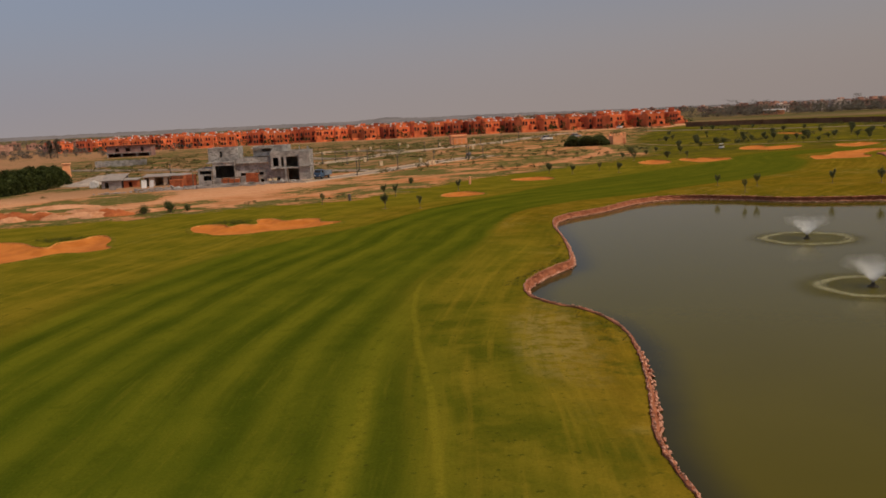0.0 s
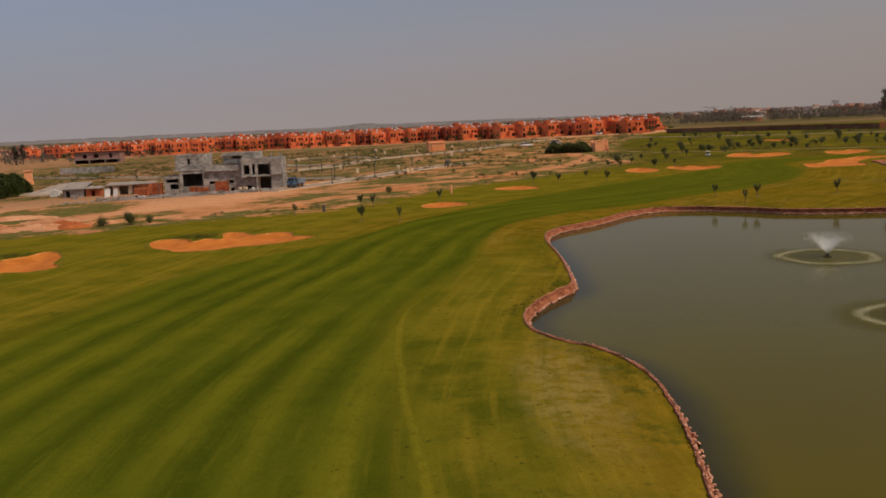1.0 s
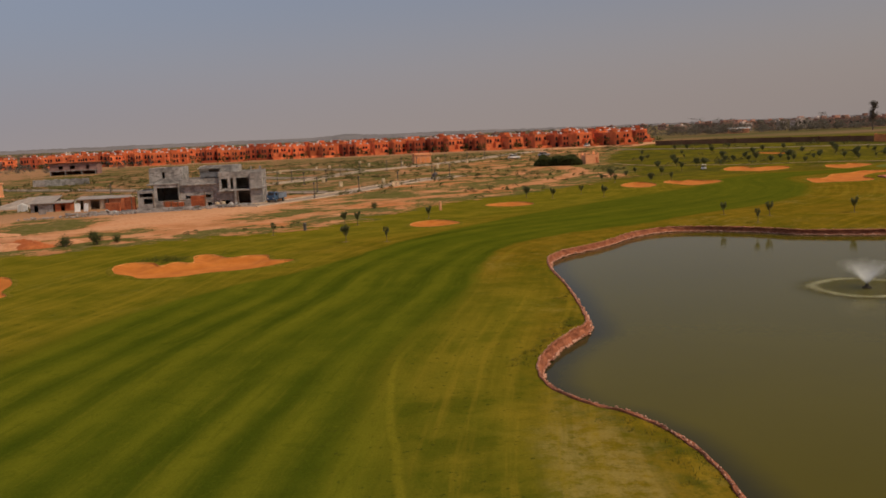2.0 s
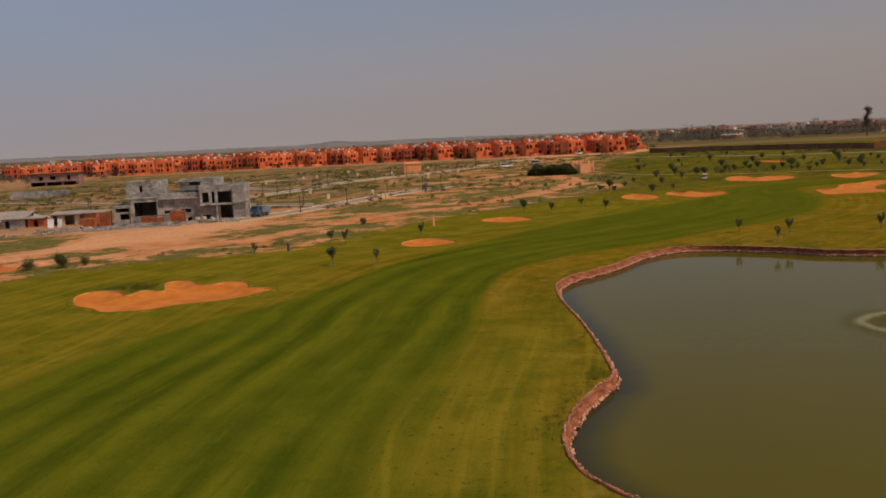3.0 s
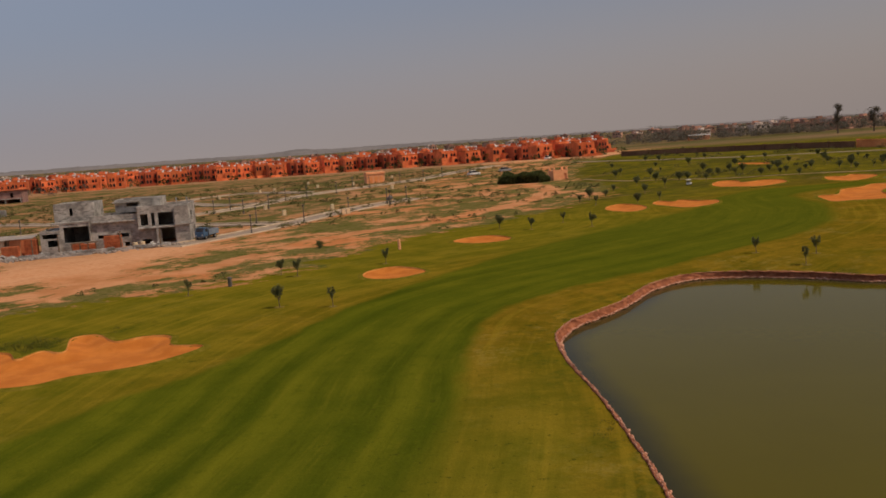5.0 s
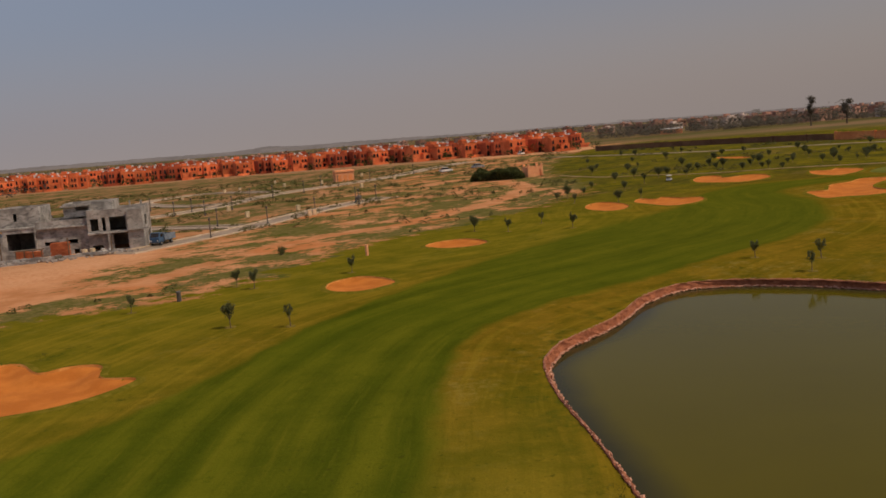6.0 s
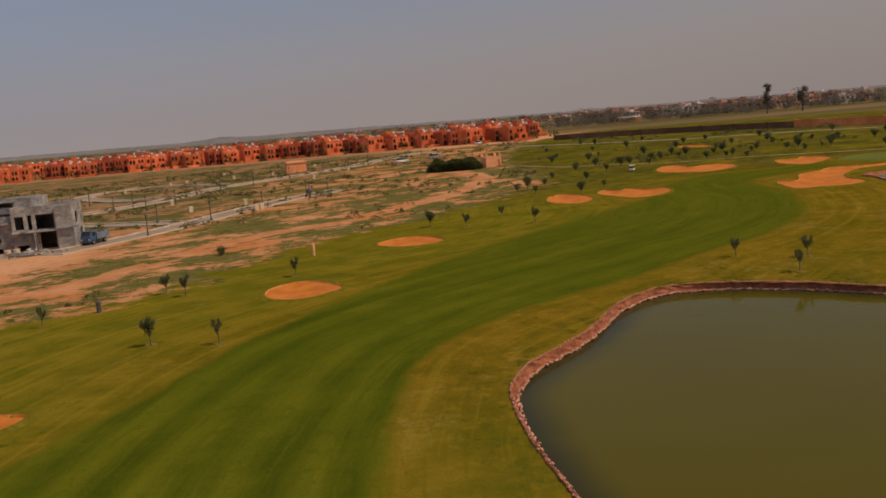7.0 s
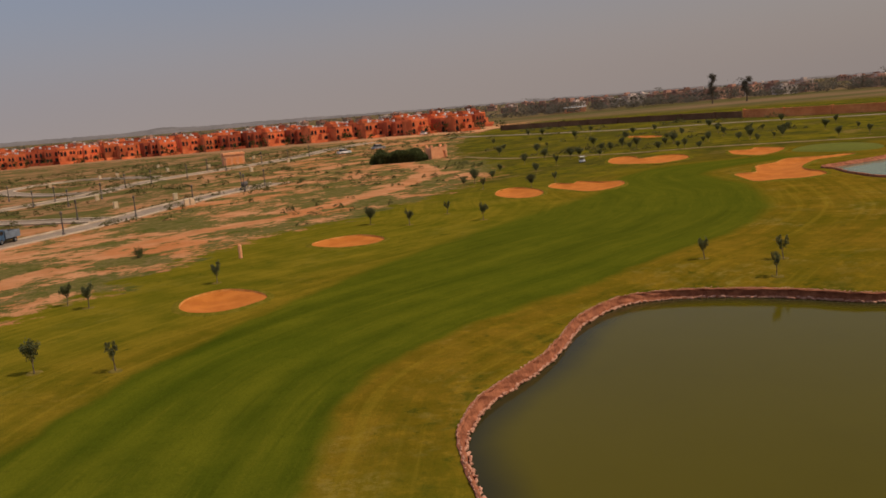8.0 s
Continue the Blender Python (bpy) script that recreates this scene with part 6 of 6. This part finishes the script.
def truck():
    root = thing("truck", "small blue tipper truck parked on a dusty road", "truck", "", "", spot(-34.3, 159.8, 250, 0.05) @ Matrix.Scale(0.88, 4))
    cab = Shape()
    cab.add([(2.3, -0.95, 0.55), (0.9, -0.95, 0.55), (0.9, -0.95, 2.25), (1.75, -0.95, 2.25), (2.25, -0.95, 1.45),
             (2.3, 0.95, 0.55), (0.9, 0.95, 0.55), (0.9, 0.95, 2.25), (1.75, 0.95, 2.25), (2.25, 0.95, 1.45)],
            [(0, 1, 2, 3, 4), (9, 8, 7, 6, 5), (0, 4, 9, 5), (4, 3, 8, 9), (3, 2, 7, 8), (2, 1, 6, 7), (1, 0, 5, 6)])
    part("cab", cab, TRUCK_BLUE, root)
    part("windscreen", Shape().add([(2.235, -0.8, 1.5), (2.235, 0.8, 1.5), (1.81, 0.8, 2.18), (1.81, -0.8, 2.18)], [(0, 1, 2, 3)]), GLASS_DARK, root, "dark windscreen")
    for sgn in (-1, 1):
        part("side_window", Shape().box(1.05, 1.75, min(0.953 * sgn, 0.965 * sgn), max(0.953 * sgn, 0.965 * sgn), 1.45, 2.05), GLASS_DARK, root, "dark side window")
        part("headlight", Shape().lathe(2.3, 0.68 * sgn, [(0.0, 0.0), (0.13, 0.0), (0.11, 0.05), (0.0, 0.06)], 10, "x"), WHITE, root, "round headlight").location = (0, 0, 0.85)
    part("bumper", Shape().box(2.303, 2.42, -0.95, 0.95, 0.4, 0.62, None, 0.02), BLACK_METAL, root)
    part("chassis", Shape().box(-2.6, 2.2, -0.4, 0.4, 0.45, 0.7), BLACK_METAL, root)
    part("tailgate", Shape().box(-2.703, -2.62, -1.05, 1.05, 0.85, 1.85), TRUCK_BED, root)
    bed = Shape().box(-2.6, 0.7, -1.05, 1.05, 0.8, 0.92).box(-2.6, 0.7, -1.05, -0.97, 0.923, 1.9).box(-2.6, 0.7, 0.97, 1.05, 0.923, 1.9).box(0.62, 0.7, -0.967, 0.967, 0.923, 2.0)
    part("tipper_bed", bed, TRUCK_BED, root, "grey-blue tipper bed")
    for x in (1.6, -1.5):
        for y in (-0.85, 0.85):
            wheel(root, x, y, 0.42, 0.28)


def cement_mixer():
    root = thing("cement_mixer", "dark portable cement mixer standing at a road's end", "cement mixer", "", "", spot(-4.6, 208.0, 35, 0.05))
    drum = Shape().lathe(0, 0, [(0.0, -0.62), (0.36, -0.62), (0.55, -0.35), (0.56, 0.05), (0.32, 0.55), (0.30, 0.58), (0.27, 0.55), (0.0, 0.1)], 14, "x")
    part("drum", drum, BLACK_METAL, root, "dark steel drum").matrix_basis = pose(0, 0, 1.15, 0, -28, 0)
    for y in (-0.62, 0.62):
        part("leg", Shape().tube([(-0.55, y, 0.05), (0, y, 1.15), (0.6, y, 0.0)], [0.05, 0.05, 0.05], 6), TRUCK_BLUE, root, "blue tube leg")
    part("axle", Shape().tube([(0, -0.66, 1.15), (0, 0.66, 1.15)], [0.05, 0.05], 7), BLACK_METAL, root)
    for y in (-0.72, 0.72):
        wheel(root, -0.55, y, 0.22, 0.1)


def golf_cart():
    root = thing("golf_cart", "white golf cart parked beside young trees", "golf cart", "", "", spot(55.4, 186.0, 60, 0.02) @ Matrix.Diagonal((0.68, 0.68, 0.56, 1)))
    part("body", Shape().box(-1.2, 0.1, -0.6, 0.6, 0.3, 0.85, None, 0.06).box(0.103, 1.2, -0.6, 0.6, 0.3, 0.5, None, 0.04).box(0.85, 1.2, -0.55, 0.55, 0.503, 0.95, None, 0.08), WHITE, root)
    part("seat", Shape().box(-0.6, 0.05, -0.55, 0.55, 0.853, 0.98, None, 0.03).box(-0.72, -0.6, -0.55, 0.55, 0.853, 1.4, None, 0.03), BLACK_METAL, root, "dark padded seat")
    part("roof", Shape().box(-0.95, 1.0, -0.65, 0.65, 1.85, 1.93, None, 0.05), WHITE, root, "white roof")
    for x, y in ((-0.8, -0.55), (-0.8, 0.55), (0.95, -0.5), (0.95, 0.5)):
        part("roof_post", Shape().tube([(x, y, 0.8), (x * 0.95, y, 1.86)], [0.025, 0.025], 6), BLACK_METAL, root)
    for x in (-0.8, 0.85):
        for y in (-0.55, 0.55):
            wheel(root, x, y, 0.24, 0.18)


def car(x, y, rz, paint, label):
    root = thing("car", label, "car", "parked cars", "", spot(x, y, rz, 0.03))
    part("body", Shape().box(-2.1, 2.1, -0.85, 0.85, 0.32, 0.86, None, 0.07), paint, root)
    part("cabin", Shape().box(-1.5, 0.9, -0.78, 0.78, 0.863, 1.45, None, 0.24), GLASS_DARK, root, "dark glazed cabin")
    part("roof", Shape().box(-1.22, 0.62, -0.54, 0.54, 1.453, 1.50, None, 0.03), paint, root)
    for sgn in (-1, 1):
        part("headlight", Shape().box(2.06, 2.12, 0.55 * sgn - 0.16, 0.55 * sgn + 0.16, 0.58, 0.72), WHITE, root, "pale headlight")
    for wx in (1.3, -1.3):
        for wy in (-0.78, 0.78):
            wheel(root, wx, wy, 0.31, 0.2)


truck()
golf_cart()
cement_mixer()
for x, y, rz, paint, label in ((21.0, 297.0, 30, WHITE, "white saloon car parked on pale ground before villas"), (32.0, 303.5, 30, CHROME, "silver saloon car parked on pale ground before villas"), (59.0, 381.5, 60, WHITE, "white saloon car parked close to terracotta villas")):
    car(x, y, rz, paint, label)


# ---- long garden wall, field and woods beyond ----
def garden_wall(pts, height, material, label, thick=0.35):
    line = spline(pts, 3.0)
    root = thing("garden_wall", label, "wall", "", "structure")
    part("wall_run", ribbon(line, -thick / 2, thick / 2, height, height + 0.6), material, root)
    part("coping", ribbon(line, -thick / 2 - 0.08, thick / 2 + 0.08, height + 0.123, 0.12), material, root)
    for p in line[::4]:
        part("pier", Shape().box(p[0] - 0.3, p[0] + 0.3, p[1] - 0.3, p[1] + 0.3, land_at(*p) - 0.4, land_at(*p) + height + 0.3), material, root)


garden_wall([(80, 339), (98, 314), (113, 286), (125.5, 255.5)], 1.6, BROWN_WALL, "long dark brown garden wall beyond the course")
garden_wall([(125.9, 255.0), (132, 241), (146, 226.5), (176, 204)], 2.0, ORANGE_WALL, "long orange garden wall beyond the course")


def tall_tree(x, y, height, spread, seed, label, leaves=190, leaf=0.22):
    rng = random.Random(seed)
    root = thing("tall_tree", label, "tree", "tall trees", "", spot(x, y))
    trunk, crown = Shape(), Shape()
    trunk.tube([(0, 0, -0.4), (0.1, 0, height * 0.3), (-0.1, 0.1, height * 0.62), (0.1, 0, height * 0.92)], [0.45, 0.33, 0.22, 0.06], 8)
    for i in range(18):
        a, z = rng.uniform(0, 6.28), height * (0.22 + 0.62 * i / 17)
        tip = Vector((math.cos(a) * spread * rng.uniform(0.4, 0.9), math.sin(a) * spread * rng.uniform(0.4, 0.9), min(z + height * rng.uniform(0.1, 0.25), height)))
        trunk.tube([(0, 0, z), tip * 0.55 + Vector((0, 0, z * 0.45)), tip], [0.14, 0.08, 0.03], 5)
        for _ in range(leaves):
            leaf_quad(crown, tip + Vector((rng.gauss(0, 0.26), rng.gauss(0, 0.26), rng.gauss(0, 0.24))) * spread, leaf, rng, -0.6)
    part("trunk", trunk, BARK, root)
    part("crown", crown, WOOD_LEAF, root, "open grey-green crown")


tall_tree(203, 420, 13.0, 2.0, 201, "tall loose-crowned tree standing beyond a field")
tall_tree(216, 412, 10.5, 2.2, 202, "tall broad-crowned tree standing beyond a field")
tall_tree(-231.0, 430, 9.6, 1.5, 203, "tall dark tree standing on the open plain")
tall_tree(-235.5, 431, 9.0, 1.4, 204, "tall dark tree beside another on the plain")


def far_woods():
    """Woods and groves out on the plain, too many trees to count."""
    rng = random.Random(211)
    s = Shape()

    def tree(x, y, h, w, n, leaf):
        z = land_at(x, y)
        for _ in range(n):
            leaf_quad(s, (x + rng.gauss(0, w * 0.45), y + rng.gauss(0, w * 0.45), z + h * (0.15 + 0.8 * rng.random() ** 0.8)), leaf, rng, -1.4)

    # a belt behind the field on the right
    for _ in range(560):
        u = rng.random()
        x, y = 130 + u * 330 + rng.gauss(0, 9), 505 - u * 120 + abs(rng.gauss(0, 46))
        tree(x, y, 2.5 + 5.5 * rng.random() ** 1.6 + (4 if rng.random() < 0.05 else 0), rng.uniform(2.0, 4.2), 64, 0.55)
    # groves between the villas and the horizon
    for _ in range(1300):
        a, r = rng.uniform(-0.62, 0.95), rng.uniform(720, 2600)
        tree(math.sin(a) * r, math.cos(a) * r, rng.uniform(3.5, 7), 5, 18, 1.3)
    # rows of young trees on the plain at the left
    for _ in range(260):
        x, y = rng.uniform(-360, -175), rng.uniform(400, 640)
        tree(x, y, rng.uniform(2.0, 4.5), rng.uniform(1.4, 3.0), 44, 0.5)
    single("far_woods", s, WOOD_LEAF, "dark woods and groves across the plain in haze-muted colour", "woods", "", "stuff")


far_woods()


def far_suburb():
    """Pale orange and white houses scattered among the far groves, a few to each knot."""
    rng = random.Random(221)
    made = {}
    for i in range(290):
        if i < 64:
            u = rng.random()
            x, y = 170 + u * 340, 590 - u * 150 + rng.uniform(-40, 60)
        else:
            a, r = (rng.uniform(-0.55, 0.85), rng.uniform(680, 1500)) if i < 230 else (rng.uniform(-0.62, -0.12), rng.uniform(640, 1050))
            x, y = math.sin(a) * r, math.cos(a) * r
        m = spot(x, y, rng.uniform(-40, 40)) @ Matrix.Diagonal((rng.uniform(0.8, 1.5), 1, rng.uniform(0.75, 1.15), 1))
        pale = i % 4 == 3
        if pale in made:
            copy_thing(made[pale], Matrix.Identity(4)).matrix_basis = m
            continue
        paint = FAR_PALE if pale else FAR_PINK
        root = made[pale] = thing("far_house", "distant small pale house among haze-muted trees" if pale else "distant small salmon house in haze-muted colour among trees", "house", "distant houses", "", m)
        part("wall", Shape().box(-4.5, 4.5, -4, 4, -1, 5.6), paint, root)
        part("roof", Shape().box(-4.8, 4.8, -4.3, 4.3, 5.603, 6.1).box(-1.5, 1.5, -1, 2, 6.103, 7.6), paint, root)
        for x2 in (-2.6, 0.0, 2.6):
            part("window", Shape().box(x2 - 0.6, x2 + 0.6, -4.08, -4.003, 3.3, 4.8), GLASS_DARK, root, "dark window")


far_suburb()
ws = thing("long_shed", "long low white shed at the edge of far woods", "shed", "", "", spot(172, 525, -14))
part("wall", Shape().box(-6, 6, -3, 3, -0.5, 2.6), SALMON, ws)
part("roof", Shape().box(-6.5, 6.5, -3.6, 3.6, 2.603, 3.2, None, 0.3), WHITE, ws, "white sheet roof")


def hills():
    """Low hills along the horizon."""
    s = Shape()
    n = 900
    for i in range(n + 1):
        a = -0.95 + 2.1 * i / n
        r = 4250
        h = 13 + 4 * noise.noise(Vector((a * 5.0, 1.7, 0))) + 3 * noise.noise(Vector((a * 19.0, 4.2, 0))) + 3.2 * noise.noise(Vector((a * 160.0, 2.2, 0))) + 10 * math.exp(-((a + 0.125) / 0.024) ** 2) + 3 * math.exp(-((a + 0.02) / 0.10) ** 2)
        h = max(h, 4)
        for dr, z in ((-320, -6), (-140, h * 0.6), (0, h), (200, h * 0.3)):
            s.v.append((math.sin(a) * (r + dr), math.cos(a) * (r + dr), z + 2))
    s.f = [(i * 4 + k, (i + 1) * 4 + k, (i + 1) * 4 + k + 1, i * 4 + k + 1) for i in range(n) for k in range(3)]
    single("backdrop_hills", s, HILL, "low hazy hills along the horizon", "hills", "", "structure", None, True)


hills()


# ---- stones along the pond edge, the near ones one by one ----
def rim_stones():
    rng = random.Random(401)
    nrm = inward(POND)
    meshes = [stone_shape(410 + i).mesh("stone", STONE) for i in range(6)]
    shapes = [stone_shape(410 + i) for i in range(6)]
    rest = Shape()
    seg = np.linalg.norm(np.roll(POND, -1, 0) - POND, axis=1)
    count = 0
    for top in (True, False):
        q, total = 0.0, seg.sum()
        cum = np.concatenate([[0], np.cumsum(seg)])
        while q < total - 0.3:
            i = int(np.searchsorted(cum, q, side="right") - 1) % len(POND)
            t = (q - cum[i]) / seg[i]
            p = POND[i] * (1 - t) + POND[(i + 1) % len(POND)] * t
            n = nrm[i]
            size = rng.uniform(0.06, 0.15) if top else rng.uniform(0.14, 0.30)
            o = rng.uniform(-0.08, 0.03) if top else RIM_WIDTH + rng.uniform(-0.06, 0.12)
            z = RIM_Z + 0.05 if top else WATER_Z + 0.05
            ang = math.degrees(math.atan2(-n[0], n[1]))
            m = pose(p[0] + n[0] * o, p[1] + n[1] * o, z + rng.uniform(-0.03, 0.05), rng.uniform(-20, 20), rng.uniform(-20, 20), ang + rng.uniform(-25, 25)) @ Matrix.Diagonal((size * 1.25, size, size * (0.8 if top else 1.0), 1))
            k = rng.randrange(6)
            if p[0] < 12 and 2 < p[1] < 45 and count < 300:
                ob = new("stone", meshes[k])
                ob.parent = pond_wall
                ob.matrix_basis = m
                count += 1
            elif p[0] < 52 and p[1] > -12:
                rest.add([m @ Vector(v) for v in shapes[k].v], shapes[k].f)
            q += size * (rng.uniform(1.0, 1.6) if top else rng.uniform(0.75, 1.05))
    tagged(part("edge_stones", rest, STONE, pond_wall, "pale rough edging stones"), "", "", "", "stuff")


rim_stones()
